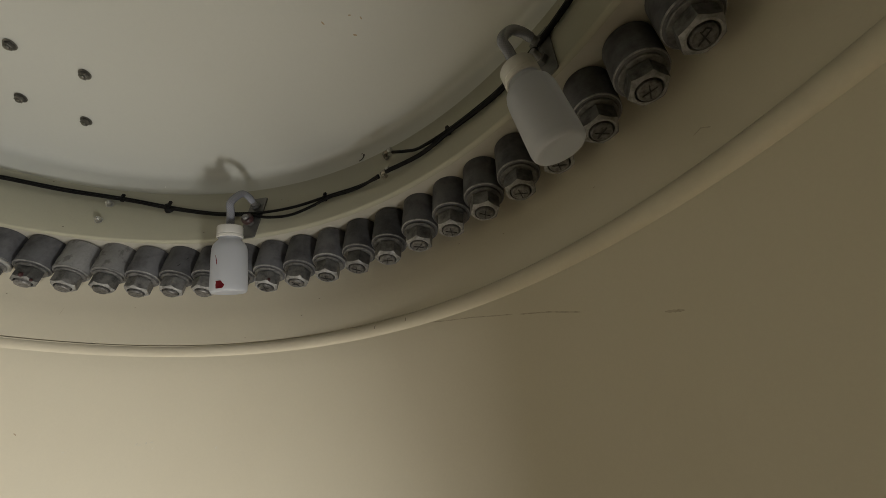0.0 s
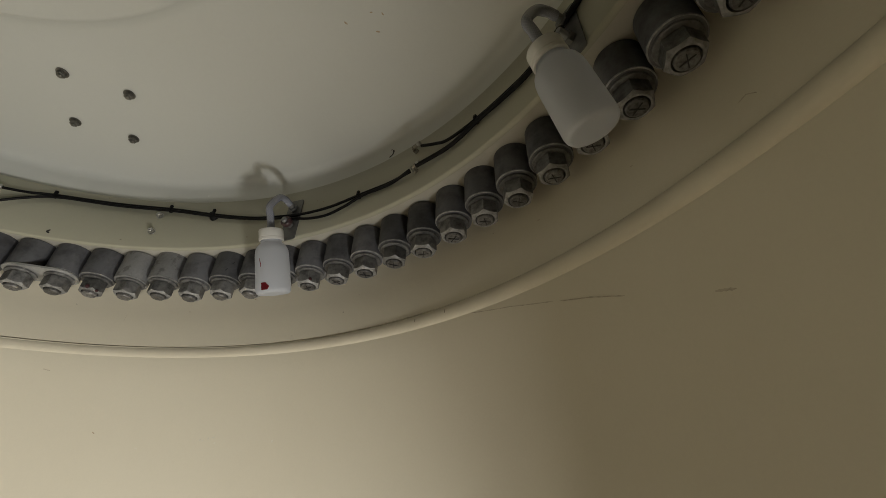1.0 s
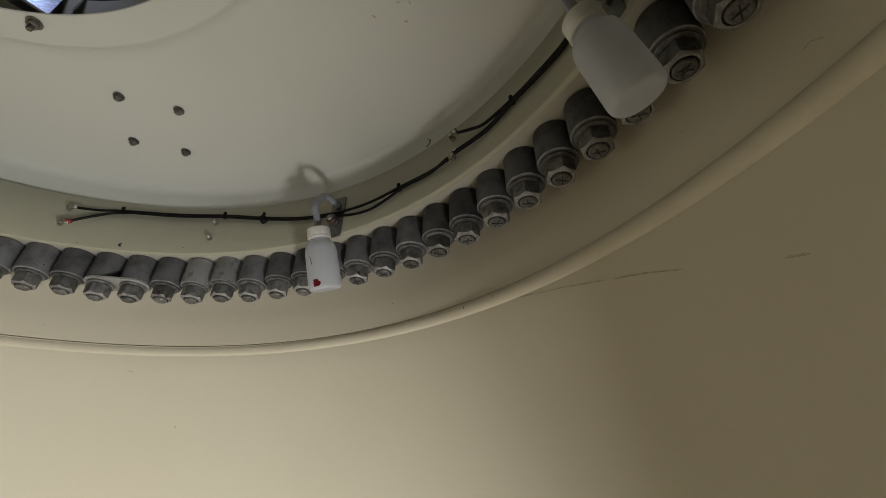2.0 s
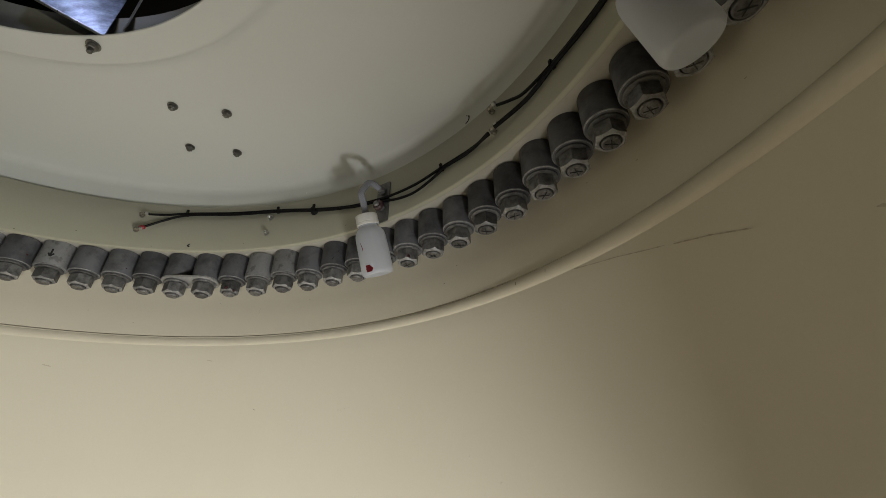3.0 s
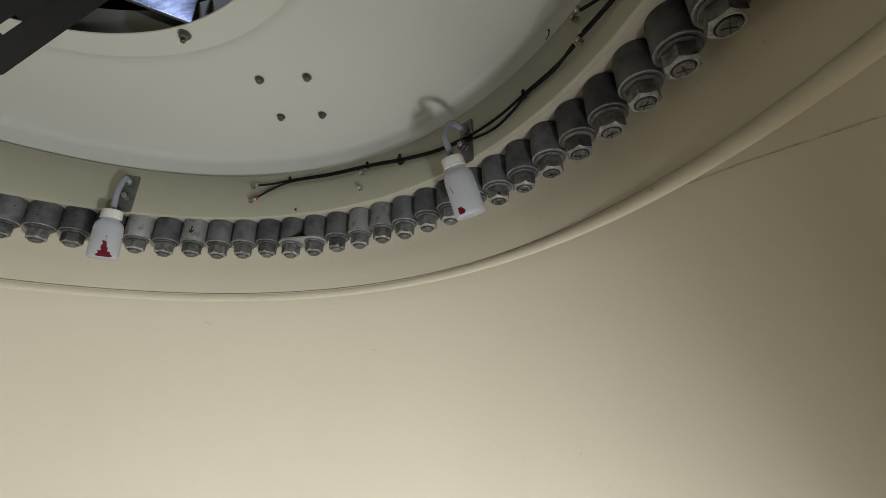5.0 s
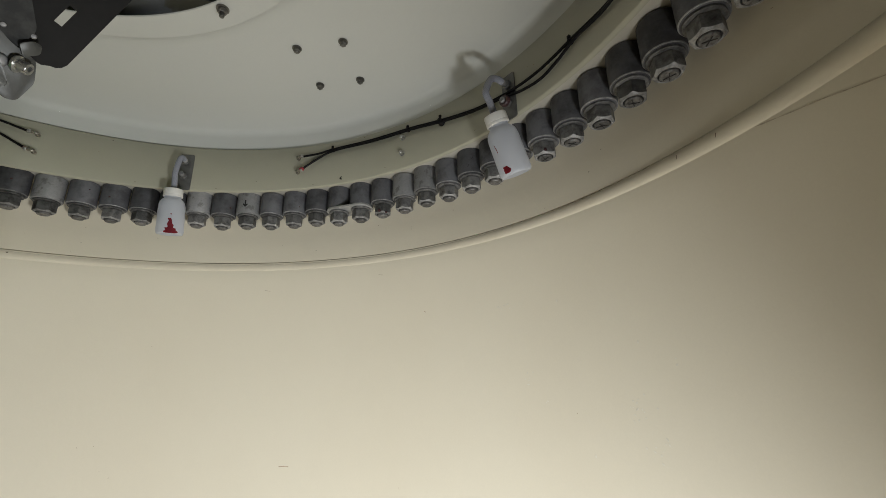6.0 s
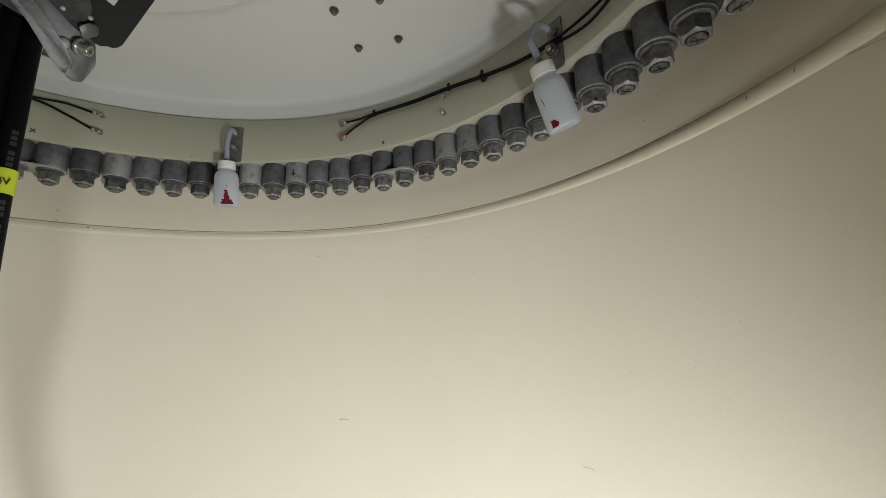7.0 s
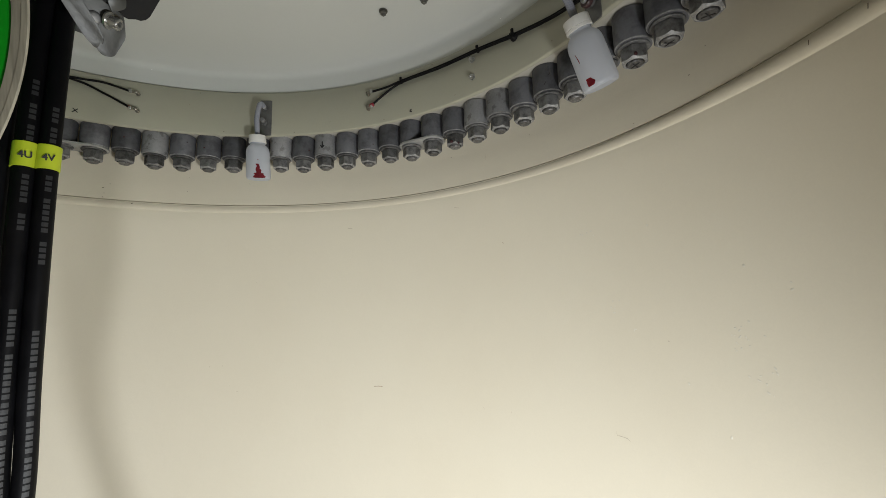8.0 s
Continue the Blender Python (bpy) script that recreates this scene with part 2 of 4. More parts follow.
def part(name, bm, material, parent=None, label="", smooth=40):
    """One mesh object from a bmesh, under its thing if there is one."""
    bmesh.ops.recalc_face_normals(bm, faces=bm.faces)
    data = bpy.data.meshes.new(name)
    for f in bm.faces:
        f.smooth = smooth > 0
    if smooth > 0:
        for e in bm.edges:
            if len(e.link_faces) == 2 and e.calc_face_angle(0) > radians(smooth):
                e.smooth = False
    bm.to_mesh(data)
    bm.free()
    data.materials.append(material)
    ob = new(name, data)
    if parent is not None:
        ob.parent = parent
    if label:
        ob["label"] = label
    return ob


def lathe(profile, segments=64, closed=True, centre=(0, 0), bm=None):
    """Turn a line of (r, z) about the z axis; closed joins its end to its start."""
    bm = bm or bmesh.new()
    rings = []
    for r, z in profile:
        if r < 1e-6:
            rings.append([bm.verts.new((centre[0], centre[1], z))])
        else:
            rings.append([bm.verts.new((centre[0] + r * math.cos(math.tau * k / segments), centre[1] + r * math.sin(math.tau * k / segments), z)) for k in range(segments)])
    pairs = list(zip(rings, rings[1:])) + ([(rings[-1], rings[0])] if closed else [])
    for a, b in pairs:
        for k in range(segments):
            n = (k + 1) % segments
            if len(a) == 1 and len(b) == 1:
                continue
            if len(a) == 1:
                bm.faces.new((a[0], b[n], b[k]))
            elif len(b) == 1:
                bm.faces.new((a[k], a[n], b[0]))
            else:
                bm.faces.new((a[k], a[n], b[n], b[k]))
    return bm


def smooth_line(points, steps=8):
    """A Catmull-Rom line through the points."""
    pts = [Vector(p) for p in points]
    pts = [pts[0] * 2 - pts[1]] + pts + [pts[-1] * 2 - pts[-2]]
    out = []
    for a, b, c, d in zip(pts, pts[1:], pts[2:], pts[3:]):
        for k in range(steps):
            t = k / steps
            out.append(0.5 * ((2 * b) + (c - a) * t + (2 * a - 5 * b + 4 * c - d) * t * t + (3 * b - a - 3 * c + d) * t ** 3))
    out.append(pts[-2])
    return out


def tube(points, radius, segments=12, steps=8, bm=None, radii=None, cap=True):
    """A round tube along a smooth line, with UVs round and along it in tube diameters."""
    bm = bm or bmesh.new()
    line = smooth_line(points, steps) if steps > 1 else [Vector(p) for p in points]
    uv = bm.loops.layers.uv.verify()
    rings, along, side = [], [0.0], None
    for k, p in enumerate(line):
        way = (line[min(k + 1, len(line) - 1)] - line[max(k - 1, 0)]).normalized()
        if side is None:
            side = way.cross(Vector((0.31, 0.17, 0.93))).normalized()
        side = (side - way * side.dot(way)).normalized()
        up = way.cross(side)
        r = radius if radii is None else radii[min(int(k / max(1, len(line) - 1) * (len(radii) - 1) + 0.5), len(radii) - 1)]
        rings.append([bm.verts.new(p + r * (math.cos(math.tau * j / segments) * side + math.sin(math.tau * j / segments) * up)) for j in range(segments)])
        if k:
            along.append(along[-1] + (p - line[k - 1]).length)
    for i in range(len(rings) - 1):
        for j in range(segments):
            n = (j + 1) % segments
            f = bm.faces.new((rings[i][j], rings[i][n], rings[i + 1][n], rings[i + 1][j]))
            for loop, (u, v) in zip(f.loops, ((j, i), (j + 1, i), (j + 1, i + 1), (j, i + 1))):
                loop[uv].uv = (u / segments * 3, along[v] / (radius * 2) * 1.0)
    if cap:
        bm.faces.new(rings[0][::-1])
        bm.faces.new(rings[-1])
    return bm


def prism(outline, low, high, bevel=0.0, bm=None):
    """A plate from an outline in x and y, between two heights, with bevelled edges."""
    bm = bm or bmesh.new()
    a = [bm.verts.new((x, y, low)) for x, y in outline]
    b = [bm.verts.new((x, y, high)) for x, y in outline]
    made = [bm.faces.new(a[::-1]), bm.faces.new(b)]
    for k in range(len(outline)):
        n = (k + 1) % len(outline)
        made.append(bm.faces.new((a[k], a[n], b[n], b[k])))
    if bevel:
        edges = [e for e in {e for f in made for e in f.edges} if abs(e.verts[0].co.z - e.verts[1].co.z) < 1e-9]
        bmesh.ops.bevel(bm, geom=edges, offset=bevel, segments=2, affect="EDGES", profile=0.5)
    return bm


def box(x, y, z, bevel=0.0, centre=(0, 0, 0), bm=None):
    cx, cy, cz = centre
    o = [(cx - x / 2, cy - y / 2), (cx + x / 2, cy - y / 2), (cx + x / 2, cy + y / 2), (cx - x / 2, cy + y / 2)]
    return prism(o, cz - z / 2, cz + z / 2, bevel, bm)


def stadium(length, width, n=10):
    """An outline with round ends, its middle at 0."""
    out = []
    for s, start in ((1, -90), (-1, 90)):
        for k in range(n + 1):
            a = radians(start + 180 * k / n)
            out.append((s * length / 2 + width / 2 * math.cos(a), width / 2 * math.sin(a)))
    return out


def rounded(outline, radius, n=5):
    """An outline with its corners rounded."""
    out = []
    for k, p in enumerate(outline):
        a, b, c = Vector(outline[k - 1]), Vector(p), Vector(outline[(k + 1) % len(outline)])
        u, v = (a - b).normalized(), (c - b).normalized()
        for j in range(n + 1):
            t = j / n
            q = (b + u * radius) * (1 - t) ** 2 + b * 2 * t * (1 - t) + (b + v * radius) * t * t
            out.append((q.x, q.y))
    return out


def moved(bm, m):
    bmesh.ops.transform(bm, matrix=m, verts=bm.verts)
    return bm


def hexagon(across, low, high, chamfer=0.15):
    """A hexagon nut or head, chamfered at both ends."""
    bm = bmesh.new()
    r, c = across / math.sqrt(3), across * chamfer * 0.25
    rings = []
    for z, k in ((low, 0.90), (low + c, 1.0), (high - c, 1.0), (high, 0.90)):
        rings.append([bm.verts.new((r * k * math.cos(math.tau * j / 6), r * k * math.sin(math.tau * j / 6), z)) for j in range(6)])
    for a, b in zip(rings, rings[1:]):
        for j in range(6):
            bm.faces.new((a[j], a[(j + 1) % 6], b[(j + 1) % 6], b[j]))
    bm.faces.new(rings[0][::-1])
    bm.faces.new(rings[-1])
    return bm


def on_wall(phi, r, z):
    """A pose on the ring's wall: x along it, y up, z from the wall into the hub."""
    n = Vector((-math.cos(radians(phi)), -math.sin(radians(phi)), 0))
    up = Vector((0, 0, 1))
    m = Matrix.Identity(4)
    for col, v in enumerate((up.cross(n), up, n)):
        for row in range(3):
            m[row][col] = v[row]
    m.translation = polar(phi, r, z)
    return m


def empty(name, m=None):
    ob = new(name)
    ob.empty_display_size = 0.05
    if m is not None:
        ob.matrix_world = m
    return ob

# ---- the large structure ----
FLANGE, LIP, NECK = 0.1035, 0.930, 1.047

inner = [(1.0305, FLANGE), (1.035, FLANGE - 0.001), (1.040, FLANGE - 0.003), (NECK, FLANGE - 0.012), (NECK + 0.001, -0.02), (1.049, -0.07), (1.050, -0.1028), (1.057, -0.1029), (1.057, -0.1056), (1.050, -0.1057),
         (1.052, -0.130), (1.062, -0.17), (1.086, -0.26), (1.110, -0.40), (1.124, -0.58), (1.120, -0.78), (1.098, -0.96), (1.055, -1.12), (0.985, -1.25), (0.88, -1.36),
         (0.70, -1.47), (0.45, -1.53)]
cut = [k for k, (r, z) in enumerate(inner) if z >= -1.26][-1]
upper, lower = inner[:cut + 1], inner[cut:]


def sector(profile, start, stop, segments, thick):
    """Turn a line of (r, z) part of the way round, and give it a thickness outwards."""
    bm = bmesh.new()
    back = [(1.0305, FLANGE + thick), (1.11, FLANGE + thick)] + [(r + thick, z - (thick * 0.6 if z < -0.9 else 0)) for r, z in profile[4:]]
    loop = profile + back[::-1]
    cols = [[bm.verts.new(polar(start + (stop - start) * k / segments, r, z)) for r, z in loop] for k in range(segments + 1)]
    for a, b in zip(cols, cols[1:]):
        for k in range(len(loop)):
            bm.faces.new((a[k], a[(k + 1) % len(loop)], b[(k + 1) % len(loop)], b[k]))
    bm.faces.new(cols[0])
    bm.faces.new(cols[-1][::-1])
    return bm


wall_hub = tagged(part("wall_hub", sector(upper, 20, 215, 128, 0.06), hub_paint, smooth=60), "smooth ivory-painted cast hub wall round the bearing", "wall", kind="structure")
# closes the hub out of view; its dark colour only holds bounce down
tagged(part("wall_back", sector(upper, 215.05, 379.95, 96, 0.06), unseen_dark, smooth=60), "unseen far side of the hub, darkened to cut bounced light", "wall", kind="structure")
tagged(part("wall_lower", lathe(lower + [(r + 0.06, z - 0.04) for r, z in lower[::-1]], 128), unseen_dark, smooth=60), "unseen lower bowl of the hub, darkened to cut bounced light", "wall", kind="structure")
tagged(part("floor", lathe([(0, -1.53), (0.45, -1.53), (0.51, -1.58), (0, -1.58)], 96, closed=False), unseen_dark), "unseen bottom of the hub, darkened to cut bounced light", "floor", kind="structure")

flange = [(LIP + 0.016, FLANGE), (1.030, FLANGE), (1.030, FLANGE + 0.04), (0.990, FLANGE + 0.04), (LIP + 0.016, FLANGE + 0.008)]
tagged(part("wall_flange", lathe(flange, 192), flange_paint, smooth=30), "dull ivory flange face that carries the studs", "flange", kind="structure")


def bead_ring():
    """The bead of filler along the neck, laid on thicker on one side."""
    bm = bmesh.new()
    n, rows = 192, []
    for j in range(n):
        phi = 360 * j / n
        thick = 0.5 + 0.5 * math.cos(radians(max(-180.0, min(180.0, ((phi - 25 + 180) % 360 - 180) * 1.9))))
        wide, tall = 0.0088 + 0.0070 * thick, 0.0138 + 0.0052 * thick
        rows.append([bm.verts.new(polar(phi, 1.0567 + wide * math.cos(math.tau * k / 24), -0.1033 + 0.0050 * thick - tall + tall * math.sin(math.tau * k / 24))) for k in range(24)])
    for p, q in zip(rows, rows[1:] + rows[:1]):
        for k in range(24):
            bm.faces.new((p[k], p[(k + 1) % 24], q[(k + 1) % 24], q[k]))
    return bm


trim_bead = tagged(part("trim_bead", bead_ring(), bead_paint, smooth=80), "painted rounded bead along the hub's neck", "bead", kind="structure")

ring = [(LIP, 0.0935), (LIP + 0.003, 0.0905), (LIP + 0.012, 0.0905), (LIP + 0.014, FLANGE + 0.010), (0.985, 0.150), (0.985, 0.2320), (0.9312, 0.2320), (LIP, 0.2308)]
wall_bearing = tagged(part("wall_bearing", lathe(ring, 192), ring_paint, smooth=50), "olive-beige painted inner ring of the pitch bearing", "bearing ring", kind="structure")

HOLE = (0.005, -0.082)
blade = lathe([(0.9385, 0.2368), (0.9385, 0.278), (0.9365, 0.286), (0.9305, 0.2945), (0.919, 0.3000), (0.80, 0.3015), (0.80, 0.33), (0.985, 0.33), (0.985, 0.2368)], 192)
wall_root = tagged(part("wall_blade_root", blade, white_paint, smooth=50), "white-painted end of the blade root", "blade root", kind="structure")


def cover_plate():
    """The flat ring between the blade root and the manhole, which lies a little off the middle."""
    bm = bmesh.new()
    n, rows = 192, []
    for r, z, c in ((0.80, 0.3015, 0.0), (0.72, 0.3015, 0.5), (0.640, 0.3015, 1.0), (0.622, 0.3010, 1.0), (0.607, 0.2988, 1.0), (0.596, 0.2948, 1.0), (0.5885, 0.2892, 1.0), (0.5855, 0.2855, 1.0),
                    (0.580, 0.2845, 1.0), (0.524, 0.2845, 1.0), (0.5225, 0.2865, 1.0), (0.575, 0.312, 1.0), (0.62, 0.33, 1.0), (0.80, 0.33, 0.0)):
        rows.append([bm.verts.new((HOLE[0] * c + r * math.cos(math.tau * k / n), HOLE[1] * c + r * math.sin(math.tau * k / n), z)) for k in range(n)])
    for a, b in zip(rows, rows[1:] + rows[:1]):
        for k in range(n):
            bm.faces.new((a[k], a[(k + 1) % n], b[(k + 1) % n], b[k]))
    return bm


ceiling = tagged(part("ceiling", cover_plate(), white_paint, smooth=50), "white-painted bulkhead plate with a round manhole", "bulkhead", kind="structure")
collar = [(0.548, 0.296), (0.548, 0.384), (0.556, 0.384), (0.556, 0.296)]
tagged(part("wall_collar", lathe(collar, 96, centre=HOLE), fibreglass), "grey-olive collar above the manhole", "collar", kind="structure")
# the hollow blade, its unlit depth put into the colour
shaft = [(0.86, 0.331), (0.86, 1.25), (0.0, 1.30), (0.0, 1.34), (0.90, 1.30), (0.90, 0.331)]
tagged(part("wall_blade", lathe(shaft, 96, closed=False), blade_unlit), "inside of the hollow blade, near-black for its missing light", "blade wall", kind="structure")


# ---- studs with spacer, washer and nut round the flange ----
STUDS, SPACER = 84, 0.0354


def stud_phi(i):
    return 90 + (i - 9) * 360 / STUDS


def stroke(a, b, width, z, bm):
    """A thin marker stroke just over a face that looks down."""
    a, b = Vector((*a, z)), Vector((*b, z))
    side = (b - a).cross(Vector((0, 0, 1))).normalized() * width / 2
    quad = [a - side, a + side, b + side * 0.7, b - side * 0.7]
    low = [bm.verts.new(p) for p in quad]
    high = [bm.verts.new(p + Vector((0, 0, 0.0008))) for p in quad]
    bm.faces.new(low)
    bm.faces.new(high[::-1])
    for k in range(4):
        bm.faces.new((low[k], low[(k + 1) % 4], high[(k + 1) % 4], high[k]))


def drilled_nut(across, low, high, hole):
    """A hexagon nut with a countersunk hole and a turned bearing collar, looking down."""
    bm = bmesh.new()
    r, n = across / math.sqrt(3), 24

    def hex_r(a):
        return r * math.cos(math.pi / 6) / math.cos((a + math.pi / 6) % (math.pi / 3) - math.pi / 6)

    rows = []
    for z, kind in ((high, "hole"), (low + 0.0035, "hole"), (low, "sink"), (low, "face"), (low + 0.0030, "hex"), (high - 0.002, "hex"), (high, "collar")):
        ring = []
        for k in range(n):
            a = math.tau * k / n
            hr = hex_r(a)
            rad = {"hole": hole, "sink": hole + 0.0016, "face": min(hr, across * 0.445), "hex": hr, "collar": min(hr, across * 0.49)}[kind]
            zz = z
            if kind == "hex" and z < (low + high) / 2:
                zz = low + 0.0016 + 0.62 * max(0.0, hr - across * 0.475)
            ring.append(bm.verts.new((rad * math.cos(a), rad * math.sin(a), zz)))
        rows.append(ring)
    for j, (p, q) in enumerate(zip(rows, rows[1:] + rows[:1])):
        for k in range(n):
            bm.faces.new((p[k], p[(k + 1) % n], q[(k + 1) % n], q[k])).material_index = 1 if j in (2, 3) else 0
    return bm


def pale_rim(ob, top, least):
    """Paler metal on the edge round a sleeve's foot."""
    ob.data.materials.append(edge_pale)
    for f in ob.data.polygons:
        if f.center.z < top and math.hypot(f.center.x, f.center.y) > least:
            f.material_index = 1


def build_stud(name, mark, low=0.0345, tone=None, gap=0.0):
    """A stud: its spacer's foot at low; nut and free end below; its own z is the world's."""
    stud = empty(name)
    r = SPACER
    part("spacer", lathe([(0.016, FLANGE - 0.0005), (r - 0.0012, FLANGE - 0.0005), (r, FLANGE - 0.002), (r, low + 0.002), (r - 0.0006, low + 0.0006), (r - 0.002, low), (0.016, low)], 40), tone or zinc, stud, smooth=30)
    pale_rim(stud.children[-1], low + 0.0021, r - 0.0025)
    foot = low - gap
    part("washer", lathe([(0.0165, foot - 0.0003), (0.0292, foot - 0.0003), (0.0300, foot - 0.001), (0.0300, foot - 0.004), (0.0290, foot - 0.005), (0.0165, foot - 0.005)], 36), nut_zinc, stud, smooth=30)
    end = foot - 0.0345
    part("nut", drilled_nut(0.0452, end, foot - 0.0052, 0.0158), nut_zinc, stud, smooth=25).data.materials.append(nut_worn_lit)
    tip = end - (0.0034 if mark else 0.0058)
    part("stud_end", lathe([(0, tip + 0.0016), (0.0022, tip + 0.0004), (0.0080, tip), (0.0130, tip), (0.0148, tip + 0.0022), (0.0152, end + 0.012), (0, end + 0.012)], 24, closed=False), stud_steel, stud, smooth=30).data.materials.append(nut_worn_lit)
    end = tip + 0.0010
    if mark:
        bm = bmesh.new()
        stroke((-0.010, -0.002), (0.010, 0.002), 0.0016, end - 0.0024, bm)
        stroke((-0.001, -0.010), (0.002, 0.010), 0.0016, end - 0.0024, bm)
        if mark == 2:
            stroke((0.002, 0.010), (0.008, 0.008), 0.0015, end - 0.0024, bm)
            stroke((0.008, 0.008), (0.008, 0.002), 0.0015, end - 0.0024, bm)
        part("marker_cross", bm, marker, stud, "black marker cross", smooth=0)
    return stud


LABEL = "grey galvanised stud with spacer sleeve and nut"
kinds = []
for k, (mark, tone) in enumerate(((1, zinc), (0, zinc), (1, zinc_bright), (0, zinc_bright), (2, zinc))):
    kinds.append(build_stud("stud", mark, tone=tone))
tied = build_stud("stud", 0, tone=zinc, gap=0.0056)
BRIGHT = {15, 14, 22, 24, 29, 37, 44}
TIED = {17, 18, 31, 32, 52, 53}
masters_used = set()
dice = random.Random(5)
for i in range(-26, 58):
    if i in TIED:
        ob = tied
    elif i in (0, -3):
        ob = kinds[4]
    elif i <= 10:
        ob = kinds[0]
    else:
        ob = kinds[3] if i in BRIGHT else kinds[1]
    place = Matrix.Translation(polar(stud_phi(i), 1.0, dice.uniform(-0.0025, 0.0025))) @ pose(0, 0, 0, 0, 0, dice.uniform(0, 360))
    label = LABEL + (", marked in black" if i <= 10 else ", beside a lock plate" if i in TIED else "")
    if id(ob) in masters_used:
        made = copy_thing(ob, place)
    else:
        made = ob
        made.matrix_world = place
        masters_used.add(id(ob))
    tagged(made, label, "bolt", "studs round the bearing flange")
for ob in kinds:
    if id(ob) not in masters_used:
        for child in list(ob.children):
            bpy.data.objects.remove(child)
        bpy.data.objects.remove(ob)

for i in (17, 31, 52):
    phi = (stud_phi(i) + stud_phi(i + 1)) / 2
    plate = part("lock_plate", prism(stadium(0.0748, 0.074), -0.0024, 0.0024, 0.0008), lock_steel)
    plate.matrix_world = Matrix.Translation(polar(phi, 0.999, 0.0318)) @ pose(0, 0, 0, 0, 0, phi + 90)
    tagged(plate, "light grey oblong steel plate joining two studs", "lock plate", "lock plates")


# ---- grease lines on the bearing ring ----
WALL = LIP


def wall_line(points, r=WALL - 0.0075):
    return [polar(phi, r - (p[2] if len(p) > 2 else 0), z) for phi, z, *rest in points for p in [(phi, z, *rest)]]


def elbow(name, phi, z, turn, material=brass, label="brass push-in elbow fitting on the bearing ring"):
    """A small fitting: a hexagon foot on the wall and a nose that turns along it."""
    fit = empty(name, on_wall(phi, WALL, z))
    part("foot", hexagon(0.011, 0.0003, 0.008), material, fit, smooth=25)
    part("body", tube([(0, 0, 0.006), (0, 0, 0.011), (0.003 * turn, 0, 0.0135), (0.010 * turn, 0.001, 0.0135), (0.016 * turn, 0.002, 0.013)], 0.0042, 12), material, fit)
    nose = lathe([(0, 0), (0.0052, 0), (0.0056, 0.001), (0.0056, 0.006), (0.0048, 0.007), (0, 0.007)], 16, closed=False)
    part("collar", moved(nose, pose(0.013 * turn, 0.0015, 0.0132, 0, 90 * turn, 0)), steel, fit)
    return tagged(fit, label, "fitting", "grease fittings")


def grease_line(points, label, radius=0.0032):
    ob = part("grease_line", tube(wall_line(points), radius, 10, 6), rubber, smooth=80)
    return tagged(ob, label, "hose", "grease lines on the ring")


LINE = "thin black rubber grease line along the bearing ring"
grease_line([(134.3, 0.190, 0.004), (131, 0.196), (127.7, 0.2035), (119.5, 0.2055), (111.3, 0.2015), (104.4, 0.183), (98, 0.163), (93, 0.153), (89.5, 0.147), (85, 0.145), (79.6, 0.149), (75, 0.144), (71.4, 0.140, 0.003)], LINE)
grease_line([(134.2, 0.145, 0.004), (131.2, 0.177), (127.6, 0.198), (119.5, 0.200), (111.3, 0.1965), (104.4, 0.178), (98, 0.159), (92.5, 0.146), (89, 0.130), (85.6, 0.123), (82.6, 0.131), (79.6, 0.1435), (75, 0.1395), (71.2, 0.138, 0.008)], LINE)
grease_line([(70.2, 0.142, 0.006), (66, 0.144), (63.4, 0.146), (60.7, 0.153), (55.9, 0.149), (52.5, 0.148), (48.5, 0.162), (43.5, 0.178), (36, 0.190), (25, 0.200)], LINE, 0.0045)
grease_line([(69.6, 0.195, 0.004), (67.5, 0.180), (65.2, 0.164), (60.6, 0.159), (55.9, 0.1555), (52.5, 0.154), (48.5, 0.168), (43.5, 0.184), (36, 0.196), (25, 0.206)], LINE)
grease_line([(178.9, 0.1935, 0.004), (181, 0.203), (183.3, 0.209), (187.2, 0.206), (196, 0.203), (206, 0.200)], LINE)
grease_line([(178.6, 0.142, 0.004), (180.3, 0.157), (182.5, 0.174), (187.2, 0.200), (196, 0.198), (206, 0.195)], LINE)
elbow("grease_fitting", 135.0, 0.190, 1)
fit_red = elbow("grease_fitting", 134.95, 0.143, 1, label="brass elbow fitting smeared with red grease")
part("grease_smear", moved(lathe([(0, -0.009), (0.0052, -0.006), (0.0062, 0.0), (0.0052, 0.006), (0, 0.008)], 12, closed=False), pose(0.017, 0.004, 0.0132, 0, 90, 20)), red_grease, fit_red, "dark red grease")
elbow("grease_fitting", 71.0, 0.202, 1)
elbow("grease_fitting", 70.9, 0.144, 1)
elbow("grease_fitting", 177.9, 0.193, -1)
fit_dark = elbow("grease_fitting", 177.8, 0.1405, -1, label="brass elbow fitting smeared with red grease")
part("grease_smear", moved(lathe([(0, -0.005), (0.0046, -0.003), (0.0051, 0.0), (0.0044, 0.003), (0, 0.004)], 12, closed=False), pose(-0.017, 0.003, 0.0132, 0, 90, -20)), red_grease, fit_dark, "dark red grease")

